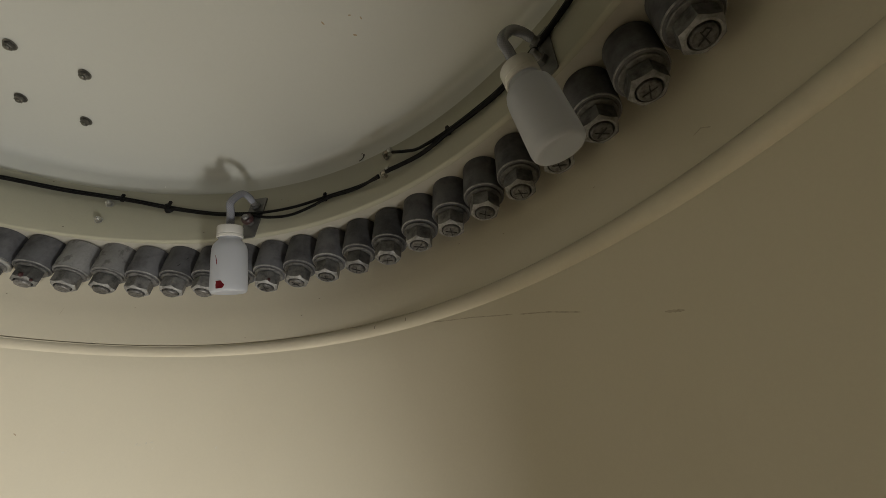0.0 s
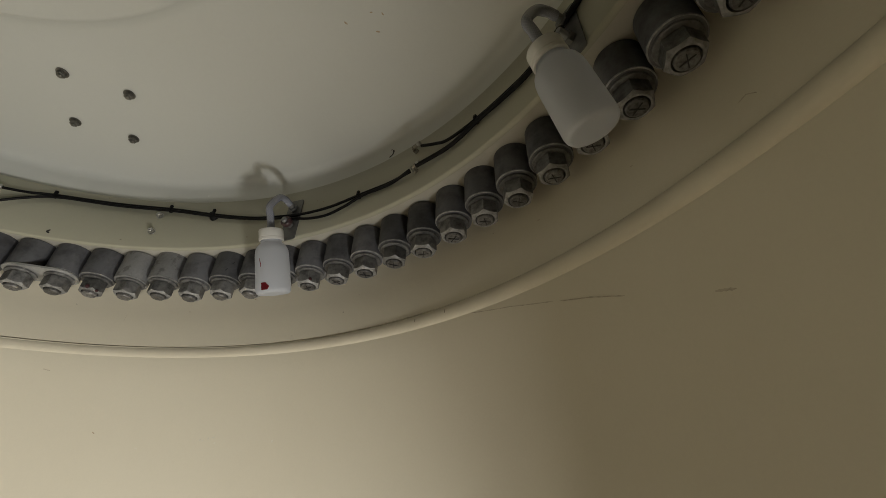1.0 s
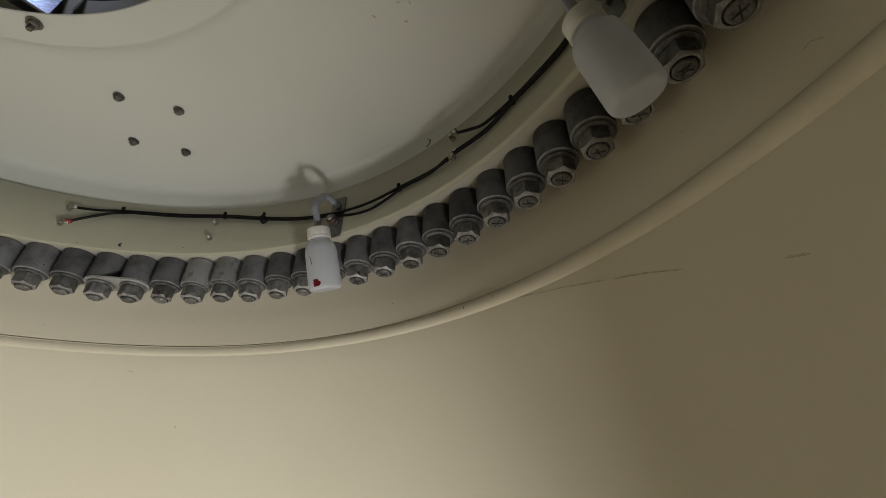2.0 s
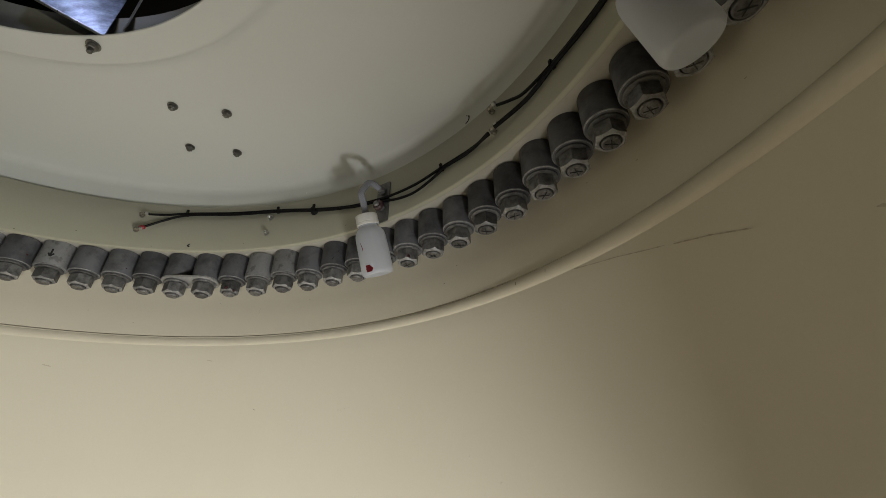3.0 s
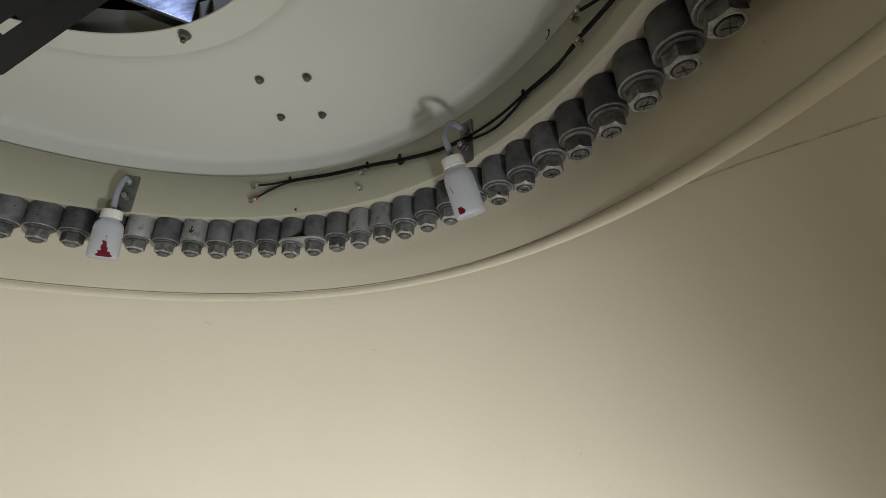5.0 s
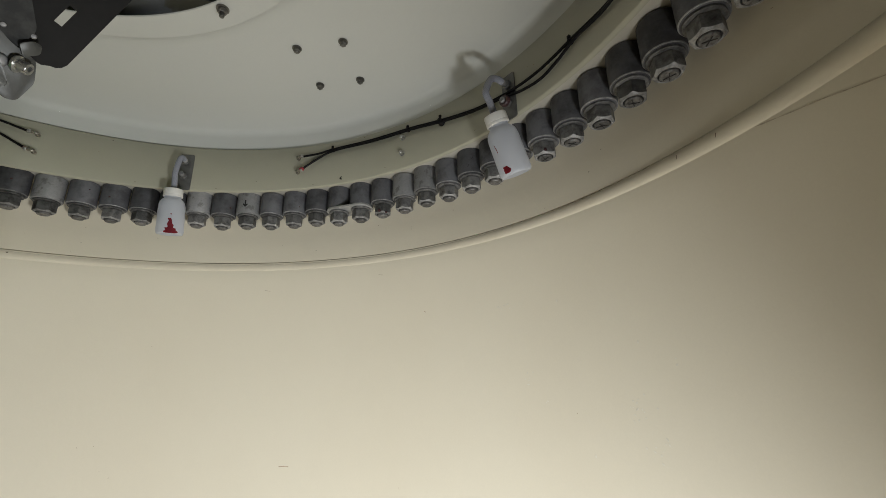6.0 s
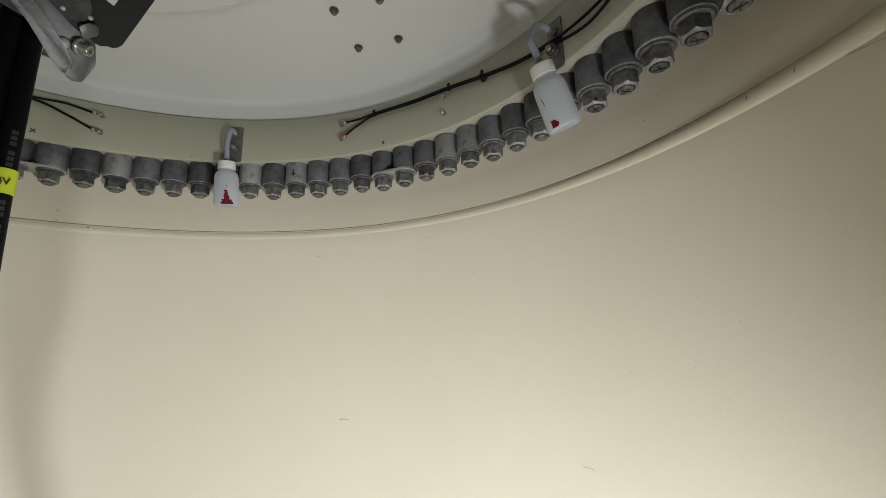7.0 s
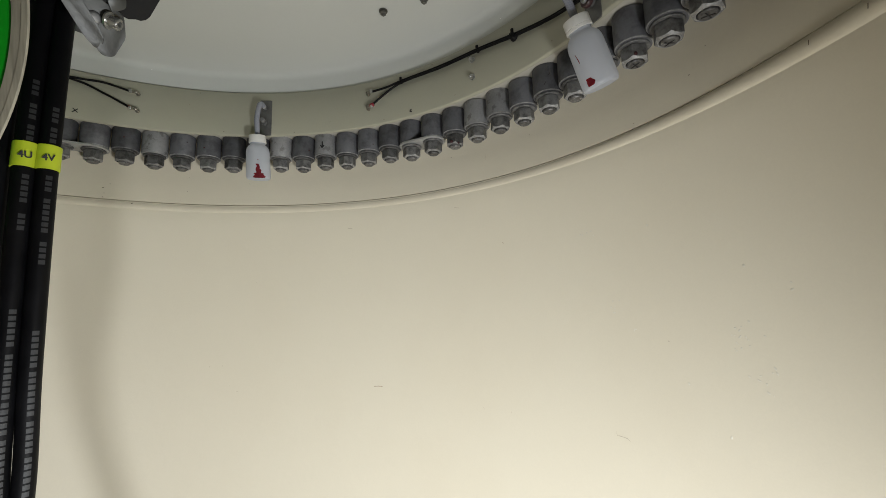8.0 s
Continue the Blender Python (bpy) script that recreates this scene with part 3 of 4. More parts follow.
for phi, z, big in ((127.9, 0.2015, 0), (111.9, 0.1995, 0), (105.0, 0.182, 1), (80.3, 0.147, 0), (60.9, 0.156, 0), (195, 0.2, 0)):
    tie = empty("cable_tie", on_wall(phi, WALL, z))
    half = 0.0055 if not big else 0.0075
    loop = lathe([(half, -0.002), (half + 0.0013, -0.002), (half + 0.0013, 0.002), (half, 0.002)], 16)
    part("band", moved(loop, pose(0, 0, 0.0065, 0, 90, 0)), rubber, tie)
    part("head", moved(box(0.006, 0.008 + 0.006 * big, 0.006, 0.0008), pose(0, half + 0.003, 0.009)), rubber, tie)
    if big:
        part("base", moved(lathe([(0, 0.0004), (0.0105, 0.0004), (0.0105, 0.003), (0.0085, 0.006), (0.0085, 0.0135), (0, 0.0145)], 20, closed=False), pose(0, -0.001, 0)), rubber, tie)
    tagged(tie, "black plastic cable tie round the grease lines", "cable tie", "cable ties")

for phi, z in ((113.28, 0.1845), (113.38, 0.136)):
    plug = empty("grease_plug", on_wall(phi, WALL, z) @ Matrix.Scale(1.25, 4))
    part("washer", lathe([(0, 0.0003), (0.0068, 0.0003), (0.0068, 0.0016), (0, 0.0016)], 20, closed=False), steel, plug, smooth=30)
    part("head", moved(hexagon(0.0098, 0.0018, 0.0075), pose(0, 0, 0, 0, 0, 12)), steel, plug, smooth=25)
    part("nipple", lathe([(0, 0.0098), (0.0022, 0.0096), (0.0034, 0.0086), (0.0036, 0.0075), (0, 0.0075)], 14, closed=False), steel, plug)
    tagged(plug, "small bright steel grease nipple in the bearing ring", "grease nipple", "grease nipples")


# ---- grease bottles ----
def bottle(phi, top_r, foot_r, top_z, length, bracket_phi, bracket_z, red, wide=0.0345, sleeve=False):
    """A plastic bottle on a braided hose, with its foot leaning against the nuts. Returns bottle, hose and bracket."""
    top = polar(phi, top_r, top_z)
    drop = math.sqrt(length ** 2 - (foot_r - top_r) ** 2)
    axis = (top - polar(phi, foot_r, top_z - drop)).normalized()
    side = Vector((-math.sin(radians(phi)), math.cos(radians(phi)), 0))
    m = Matrix.Identity(4)
    for col, v in enumerate((side, axis.cross(side), axis)):
        for row in range(3):
            m[row][col] = v[row]
    m.translation = top - axis * length
    thing = empty("grease_bottle", m)
    h, w = length, wide
    shell = [(0, 0.003), (w * 0.55, 0.0025), (w * 0.80, 0.0), (w * 0.90, 0.0006), (w * 0.97, 0.004), (w, 0.010), (w * 0.965, h * 0.60), (w * 0.94, h * 0.66), (w * 0.88, h * 0.71),
             (w * 0.77, h * 0.75), (w * 0.64, h * 0.782), (w * 0.60, h * 0.80), (w * 0.60, h * 0.84), (0, h * 0.84)]
    part("bottle", lathe(shell, 48, closed=False), milky, thing, "milky translucent plastic bottle", smooth=50)
    cap = lathe([(w * 0.62, h * 0.825), (w * 0.70, h * 0.825), (w * 0.72, h * 0.83), (w * 0.72, h * 0.865), (w * 0.69, h * 0.87), (w * 0.69, h * 0.875), (w * 0.71, h * 0.88),
                 (w * 0.71, h * 0.985), (w * 0.68, h), (w * 0.24, h), (w * 0.24, h * 0.985), (w * 0.62, h * 0.985)], 48)
    part("cap", cap, cap_white, thing, "ribbed white screw cap", smooth=30)
    for spot in red:
        turn, low, high, half = spot
        skin = w + 0.0006 if half > 0.1 else w - 0.0008
        bm = bmesh.new()
        n = 10
        cols = []
        for k in range(n + 1):
            t = k / n
            z = low + (high - low) * t
            wid = half * (1.0 - 0.25 * t + 0.12 * math.sin(9 * t + turn)) * (0.7 if k in (0, n) else 1)
            mid = radians(turn) + 0.05 * math.sin(4 * t)
            cols.append([bm.verts.new((skin * math.cos(mid + s * wid), skin * math.sin(mid + s * wid), z)) for s in (-1, -0.5, 0, 0.5, 1)])
        for a, b in zip(cols, cols[1:]):
            for k in range(4):
                bm.faces.new((a[k], a[k + 1], b[k + 1], b[k]))
        bmesh.ops.solidify(bm, geom=list(bm.faces), thickness=0.0006)
        part("red_grease", bm, red_grease, thing, "dried dark red grease")
    tagged(thing, "milky plastic bottle with white cap" + (" and red grease" if red else "") + ", hung before nuts", "bottle", "grease bottles")
    # bracket on the wall
    bm_m = on_wall(bracket_phi, WALL, bracket_z)
    bracket = empty("bottle_bracket", bm_m)
    plate = prism(rounded([(-0.019, -0.060), (0.019, -0.060), (0.019, 0.056), (-0.019, 0.056)], 0.004), 0.0004, 0.0034, 0.0006)
    part("plate", plate, plate_steel, bracket, "thin grey steel plate")
    for k, y in enumerate((0.030, -0.018)):
        part("nut", moved(hexagon(0.019, 0.0036, 0.0125), pose(-0.001, y, 0, 0, 0, 20 + 25 * k)), plate_steel, bracket, smooth=25)
        part("fitting", moved(lathe([(0, 0.0125), (0.0066, 0.0125), (0.0066, 0.026), (0.0058, 0.028), (0, 0.028)], 20, closed=False), pose(-0.001, y, 0)), zinc_bright, bracket)
        if sleeve and k:
            collar_bm = lathe([(0.0068, 0.011), (0.0118, 0.011), (0.0128, 0.0125), (0.0128, 0.0205), (0.0112, 0.0225), (0.0068, 0.0225)], 28)
            part("sleeve", moved(collar_bm, pose(-0.001, y, 0)), maroon, bracket, "dark maroon plastic sleeve")
    tagged(bracket, "small grey steel bracket with two fittings on the ring", "bracket", "bottle brackets")
    start = bm_m @ Vector((-0.001, 0.030, 0.022))
    into = top + axis * 0.002
    rise = into + axis * 0.051
    inward = bm_m.to_3x3() @ Vector((0, 0, 1))
    arch = rise * 0.60 + start * 0.40 + Vector((0, 0, 0.019))
    hose = part("hose", tube([start, start * 0.80 + rise * 0.20 + Vector((0, 0, 0.010)) + inward * 0.006, arch + inward * 0.004, rise, into + axis * 0.028, into - axis * 0.004], 0.0076, 18, 8), hose_clear, smooth=80)
    tagged(hose, "clear braided hose bent down into a grease bottle", "hose", "bottle hoses")
    return thing, hose, bracket


bottle(91.4, 0.873, 0.930, 0.070, 0.136, 91.6, 0.143, [(98, 0.006, 0.021, 0.24), (84, 0.045, 0.072, 0.03), (92, 0.040, 0.048, 0.03)], sleeve=True)
bottle(156.4, 0.893, 0.916, 0.073, 0.133, 155.85, 0.149, [(112, 0.001, 0.016, 0.50), (109, 0.013, 0.031, 0.23), (107, 0.029, 0.043, 0.14), (111, 0.045, 0.057, 0.06)])
bottle(48.1, 0.867, 0.921, 0.050, 0.137, 47.9, 0.140, [])


# ---- bolts in the bulkhead ----
dark_zinc = surface("dark_zinc", (0.16, 0.155, 0.14), 0.4, metal=0.7, grain=250, grain_amount=0.12, stain=80, stain_amount=0.6, bump=0.2, per_piece=0.2)
def plate_bolt(x, y, z, size=1.0, long=0.0):
    bolt = empty("plate_bolt", Matrix.Translation((x, y, z)) @ pose(0, 0, 0, 0, 0, dice.uniform(0, 60)))
    part("washer", lathe([(0, 0), (0.0125 * size, 0), (0.0130 * size, -0.0006), (0.0130 * size, -0.0025), (0, -0.0025)], 28, closed=False), dark_zinc, bolt, smooth=30)
    part("head", hexagon(0.0165 * size, -0.0125 * size, -0.0027), dark_zinc, bolt, smooth=25)
    part("bolt_end", lathe([(0, -0.0165 * size - long), (0.0042 * size, -0.0165 * size - long), (0.0052 * size, -0.0155 * size - long), (0.0052 * size, -0.0125 * size), (0, -0.0125 * size)], 16, closed=False), dark_zinc, bolt, smooth=30)
    return tagged(bolt, "small dark steel bolt with washer in the white bulkhead", "bolt", "bolts in the bulkhead")


for r, phi in ((0.631, 121.8), (0.666, 112.0), (0.762, 124.25), (0.789, 116.1)):
    q = polar(phi, r, 0.3012)
    plate_bolt(q.x, q.y, q.z, 0.86)
plate_bolt(-0.292, 0.370, 0.2843, 0.98, 0.006)


# ---- metal tray behind the manhole ----
def sheet(corners, thick):
    bm = bmesh.new()
    a = [bm.verts.new(p) for p in corners]
    f = bm.faces.new(a)
    bmesh.ops.solidify(bm, geom=[f], thickness=thick)
    return bm


A, B, C = Vector((-0.262, 0.373, 0.290)), Vector((-0.402, 0.243, 0.394)), Vector((-0.306, 0.375, 0.450))
tray = empty("metal_tray", Matrix.Translation(A))
part("sheet", moved(sheet([A, B, B + (C - A) * 1.2, C + (C - A) * 0.2], 0.003), Matrix.Translation(-A)), brushed, tray, "brushed bright sheet metal")
edge = (B - A).normalized()
part("folded_edge", moved(tube([A, A + edge * 0.5 * (B - A).length, B], 0.0032, 8, 1), Matrix.Translation(-A)), steel, tray)
tagged(tray, "bright brushed sheet-metal tray seen through the manhole", "tray")
tagged(part("metal_strip", sheet([(-0.262, 0.391, 0.332), (-0.243, 0.393, 0.332), (-0.300, 0.395, 0.52), (-0.326, 0.393, 0.52)], 0.004), lock_steel), "narrow bright metal strip behind the tray", "strip")


# ---- cables, clamp, arm and drum close to the camera ----
FAR = 1.74


def facing(az, el, d):
    """A pose at distance d from the eye, x to the right, y up and z to the eye."""
    stand = Vector((0.511, 0.317, -0.466))
    way = Vector((-math.sin(radians(az)) * math.cos(radians(el)), math.cos(radians(az)) * math.cos(radians(el)), math.sin(radians(el))))
    return look(stand + way * d * FAR, stand + way * (d * FAR + 1)) @ Matrix.Scale(FAR, 4)


def side_point(az, d, z):
    return Vector((0.511 - math.sin(radians(az)) * d * FAR, 0.317 + math.cos(radians(az)) * d * FAR, -0.466 + (z + 0.466) * FAR))


CABLE = "thick black rubber cable with pale printing and a yellow tag"


def motor_cable(az, d, radius, text, words=(), gather=(0.0, 0.0)):
    """A hanging cable; gather is how far its low end, unseen below the view, turns and moves towards the middle one of
    the bundle, to narrow the shadow on the wall.
    """
    radius *= FAR
    low_az, low_d = az + gather[0], d + gather[1]
    line = [side_point(low_az - 15.0, low_d + 0.06, -1.05), side_point(low_az - 8.4, low_d + 0.04, -0.88), side_point(low_az - 1.9, low_d, -0.735), side_point(az - 0.85, d, -0.61), side_point(az - 0.4, d, -0.50), side_point(az, d, -0.32), side_point(az - 0.1, d, -0.14), side_point(az - 0.6, d + 0.02, 0.02), side_point(az + 2.0, d + 0.05, 0.22), side_point(az + 4.0, d + 0.06, 0.33)]
    thing = empty("motor_cable", Matrix.Translation(line[5]))
    back = Matrix.Translation(-line[5])
    part("cable", moved(tube(line, radius, 20, 8), back), cable_black, thing, smooth=80)
    if text:
        low, high = side_point(az, d, -0.335), side_point(az, d, -0.313)
        sleeve = tube([low, (low + high) / 2, high], radius + 0.0018, 24, 1)
        tag = part("tag", moved(sleeve, back), yellow_tag, thing, "bright yellow-green marker sleeve", smooth=80)
        curve = bpy.data.curves.new("tag_text", "FONT")
        curve.body, curve.size, curve.extrude, curve.align_x, curve.align_y = text, 0.0078 * FAR, 0.0003, "CENTER", "CENTER"
        curve.offset = 0.0002 * FAR
        letters = new("tag_text", curve)
        mesh = bpy.data.meshes.new_from_object(letters)
        bpy.data.objects.remove(letters)
        mesh.materials.append(marker)
        writing = new("tag_text", mesh)
        writing.parent = tag
        mid = (low + high) / 2
        eye_way = (Vector((0.511, 0.317, -0.35)) - mid).normalized()
        writing.matrix_world = look(mid + eye_way * (radius + 0.0027), mid - eye_way) @ pose(0, 0, 0, 0, 0, 4)
        writing.matrix_parent_inverse = Matrix.Identity(4)
        writing.matrix_basis = Matrix.Translation(-line[5]) @ writing.matrix_world
    course = smooth_line(line, 24)

    def at_height(h):
        for p, q in zip(course, course[1:]):
            if p.z <= h <= q.z:
                return p.lerp(q, (h - p.z) / (q.z - p.z))
        return course[-1]

    pitch = 0.0052
    for start, count in words:
        for c in range(count):
            top = start - c * pitch
            rows = []
            for frac in (0.08, 0.44, 0.80):
                mid = at_height(-0.466 + (top - pitch * frac + 0.466) * FAR)
                way = (Vector((0.511, 0.317, mid.z)) - mid).normalized()
                across = Vector((0, 0, 1)).cross(way)
                rows.append([mid + (way * math.cos(radians(a)) + across * math.sin(radians(a))) * (radius + 0.0006) - line[5] for a in (-4, 4, 12, 20, 28)])
            bm = bmesh.new()
            grid = [[bm.verts.new(p) for p in row] for row in rows]
            for p, q in zip(grid, grid[1:]):
                for k in range(4):
                    bm.faces.new((p[k], p[k + 1], q[k + 1], q[k]))
            part("printing", bm, cable_print, thing, "pale worn printing", smooth=60)
    return tagged(thing, CABLE if text else "thick black rubber cable hanging beside others", "cable", "motor cables")


D = 0.50
motor_cable(107.95, D, 0.0077, "4V", [(-0.2776, 3), (-0.2966, 4), (-0.3407, 3), (-0.3614, 6), (-0.3993, 4), (-0.4741, 6), (-0.5074, 7), (-0.5468, 5), (-0.5747, 8), (-0.6128, 4)], (1.6, -0.015))
motor_cable(109.65, D + 0.003, 0.0080, "4U", [(-0.2555, 3), (-0.2776, 3), (-0.2972, 3), (-0.3417, 5), (-0.3761, 3), (-0.4562, 6), (-0.4923, 7), (-0.53, 5), (-0.5587, 8), (-0.5994, 5)])
motor_cable(111.25, D + 0.018, 0.0076, "", (), (-1.5, 0.002))

# galvanised clamp that holds the cables
clamp = empty("cable_clamp", facing(104.35, 29.45, 0.50))
tongue = prism(rounded([(-0.030, 0.040), (-0.040, 0.052), (-0.026, 0.022), (-0.010, -0.012), (-0.002, -0.022), (0.006, -0.021), (0.013, -0.002), (0.010, 0.016), (-0.006, 0.022)], 0.0035), -0.002, 0.002, 0.0006)
part("tongue", moved(tongue, pose(0, 0, -0.003, 0, 6, 0)), galvanised, clamp, "bent galvanised steel tongue")
strap = prism(rounded([(-0.095, 0.078), (-0.070, 0.078), (-0.040, 0.040), (-0.020, 0.020), (-0.006, 0.001), (-0.001, -0.010), (-0.006, -0.018), (-0.014, -0.011), (-0.032, 0.014), (-0.062, 0.044)], 0.0030), -0.0015, 0.0015, 0.0006)
part("strap", moved(strap, pose(0, 0, 0.002, 6, 3, 0)), dull_galvanised, clamp, "twisted dull galvanised strap")
part("flat_tab", moved(box(0.013, 0.013, 0.003, 0.001), pose(-0.0145, -0.003, -0.016, 12, 0, -6)), galvanised, clamp)
part("upper_plate", moved(prism(rounded([(-0.060, 0.020), (-0.022, 0.010), (0.002, 0.018), (0.008, 0.036), (-0.002, 0.060), (-0.060, 0.085)], 0.004), -0.002, 0.002, 0.0008), pose(-0.004, 0.004, -0.009, 10, 8, 0)), rubbed_steel, clamp, "dull dark upper plate")
part("washer", moved(lathe([(0, 0), (0.0078, 0), (0.0080, 0.0006), (0.0080, 0.0020), (0, 0.0020)], 28, closed=False), pose(-0.0005, 0.0080, 0.0015, 4, 58, 0) @ Matrix.Scale(0.90, 4)), steel, clamp)
part("socket_screw", moved(lathe([(0.0026, 0.0045), (0.0026, 0.0100), (0.0050, 0.0100), (0.0056, 0.0092), (0.0056, 0.0), (0, 0.0), (0, 0.0045)], 28, closed=False), pose(0.0000, 0.0079, 0.0018, 4, 58, 0) @ Matrix.Scale(0.92, 4)), steel, clamp)
part("boss", moved(lathe([(0, 0.0062), (0.0040, 0.0060), (0.0056, 0.0050), (0.0074, 0.0012), (0.0078, -0.002), (0, -0.002)], 28, closed=False), pose(-0.0095, 0.0065, -0.0002, 0, 14, 0) @ Matrix.Scale(0.72, 4)), zinc_bright, clamp, "rounded shiny boss behind the screw", smooth=60)
part("bent_tab", moved(prism(rounded([(-0.009, -0.008), (0.006, -0.006), (0.010, 0.003), (0.004, 0.008), (-0.009, 0.006)], 0.0028), -0.0012, 0.0012, 0.0005), pose(0.005, 0.0235, 0.001, 14, 14, 30) @ Matrix.Scale(0.75, 4)), galvanised, clamp, "small bent steel tab")
for x, y, z in ((-0.0325, 0.0424, 0.0018), (-0.0134, 0.0330, -0.0016), (0.0040, 0.0340, -0.0042)):
    part("rivet", moved(lathe([(0, 0.004), (0.003, 0.0035), (0.0045, 0.001), (0.0045, 0), (0, 0)], 16, closed=False), pose(x, y, z) @ Matrix.Scale(0.5, 4)), zinc_bright, clamp)
tagged(clamp, "shiny galvanised steel cable clamp with a socket screw", "clamp")

# dark flat arm with a slot
arm = empty("support_arm", facing(100.64, 31.77, 0.517))
along, beside = Vector((0.348, 0.937)), Vector((-0.937, 0.348))
outline = [tuple(along * u + beside * n) for u, n in ((-0.0075, 0.0075), (-0.0062, 0.0042), (-0.0030, 0.0014), (0.0015, 0), (0.32, 0), (0.32, 0.0195), (0.0255, 0.0195), (0.0255, 0.0255), (0.32, 0.0255), (0.32, 0.094), (0.0, 0.094), (-0.014, 0.034), (-0.011, 0.012))]
part("bar", prism(outline, -0.003, 0.003), dark_steel, arm, "flat dark steel bar with a slot", smooth=0)
fill = [tuple(along * u + beside * n) for u, n in ((0.044, 0.0193), (0.319, 0.0193), (0.319, 0.0257), (0.044, 0.0257))]
part("inner_strip", prism(fill, -0.0026, 0.0026), dark_steel, arm, smooth=0)
tagged(arm, "flat dark grey steel arm with a rounded end", "arm")

# green drum with a pale machined rim
DRUM = 0.3175
centre = Vector((-0.2507, -0.1996, -0.0996))
drum = empty("drum", look(centre, centre - Vector((0.8865, -0.4390, -0.1466))))
part("rim", lathe([(DRUM - 0.075, -0.05), (DRUM - 0.060, -0.052), (DRUM - 0.004, -0.003), (DRUM, 0.001), (DRUM - 0.0015, 0.0025), (DRUM - 0.009, 0.0030), (DRUM - 0.010, 0.0022), (DRUM - 0.0215, 0.0020), (DRUM - 0.0225, 0.0010)], 192), cast_rim, drum, "pale machined metal rim", smooth=30)
face_r = DRUM - 0.023
part("face", lathe([(0, 0.001), (0.100, 0.001), (0.106, -0.002), (face_r, -0.002), (face_r, -0.014), (0, -0.014)], 160, closed=False), green_paint, drum, "bright green painted face", smooth=30)
tagged(drum, "green painted drum with a pale metal rim", "drum")


# ---- pen marks, scratches and dirt on the painted walls ----
def wall_strokes(name, phi, z, r, lines, width, material, parent, label, lift=0.0006):
    """Thin strokes on a round wall; lines of (x, y) in metres, x along the wall towards smaller phi, y up."""
    bm = bmesh.new()
    for line in lines:
        pts = smooth_line([(x, y, 0) for x, y in line], 4) if len(line) > 2 else [Vector((x, y, 0)) for x, y in line]
        left, right = [], []
        for k, q in enumerate(pts):
            way = (pts[min(k + 1, len(pts) - 1)] - pts[max(k - 1, 0)]).normalized()
            side = Vector((-way.y, way.x, 0)) * width / 2 * (0.6 if k in (0, len(pts) - 1) else 1.0)
            for store, s in ((left, q + side), (right, q - side)):
                store.append(bm.verts.new(polar(phi - math.degrees(s.x / r), r - lift, z + s.y)))
        for k in range(len(pts) - 1):
            bm.faces.new((left[k], left[k + 1], right[k + 1], right[k]))
    return part(name, bm, material, parent, label, smooth=0)


wall_strokes("pen_cross", -173.5, 0.113, LIP, [[(-0.006, -0.006), (0.006, 0.006)], [(-0.005, 0.006), (0.006, -0.005)]], 0.0042, marker, wall_bearing, "black pen cross")
wall_strokes("pen_tick", 126.2, 0.106, LIP, [[(0.004, -0.004), (-0.002, 0.000), (0.003, 0.005)], [(-0.003, -0.001), (0.002, -0.001)]], 0.0038, marker, wall_bearing, "small black pen tick")
wall_strokes("pen_curve", 76.1, 0.2600, 0.9383, [[(-0.006, -0.012), (0.002, -0.009), (0.006, -0.001), (0.004, 0.007)], [(-0.003, 0.010), (0.001, 0.0105)]], 0.0042, marker, wall_root, "thin black curved pen line")
wall_strokes("pen_tick", 75.6, -0.1180, 1.0450, [[(-0.0005, -0.003), (0.0005, 0.004)]], 0.0018, dirt, trim_bead, "dark tick", 0.0012)
wall_strokes("pen_tick", 71.72, -0.1180, 1.0450, [[(-0.0005, -0.003), (0.0005, 0.004)]], 0.0018, dirt, trim_bead, "dark tick", 0.0012)
for phi, z, size in ((-176.9, -0.070, 0.0042), (-177.1, -0.086, 0.0022), (-176.95, -0.099, 0.0036), (-177.8, -0.056, 0.0024), (150.0, 0.06, 0.0), (86.0, -0.055, 0.003), (140.2, -0.047, 0.002)):
    if size:
        wall_strokes("spot", phi, z, 1.0485 if z < -0.03 else NECK, [[(-size / 2, 0), (size / 2, 0.0005)]], size * 0.8, dirt, wall_hub, "small dark spot", 0.0012)
wall_strokes("spot", 179.0, -0.1140, 1.0452, [[(-0.002, 0), (0.002, 0.0005)]], 0.004, dirt, trim_bead, "small dark spot", 0.0020)


def wall_r(z):
    """The hub wall's radius at a height."""
    for (r0, z0), (r1, z1) in zip(inner[3:], inner[4:]):
        if z1 <= z <= z0:
            return r0 + (r1 - r0) * (z - z0) / (z1 - z0)
    return inner[3][0]


def wall_scratch(points, width, material, label):
    """A thin scratch on the hub wall through points of (phi, z)."""
    bm = bmesh.new()
    pts = []
    for (p0, z0), (p1, z1) in zip(points, points[1:]):
        for k in range(8):
            t = k / 8
            pts.append((p0 + (p1 - p0) * t, z0 + (z1 - z0) * t))
    pts.append(points[-1])
    top, low = [], []
    for k, (phi, z) in enumerate(pts):
        half = width / 2 * (0.35 + 0.65 * abs(math.sin(k * 1.7 + phi))) * (0.3 if k in (0, len(pts) - 1) else 1)
        top.append(bm.verts.new(polar(phi, wall_r(z + half) - 0.0007, z + half)))
        low.append(bm.verts.new(polar(phi, wall_r(z - half) - 0.0007, z - half)))
    for k in range(len(pts) - 1):
        bm.faces.new((top[k], top[k + 1], low[k + 1], low[k]))
    return part("scratch", bm, material, wall_hub, label, smooth=0)


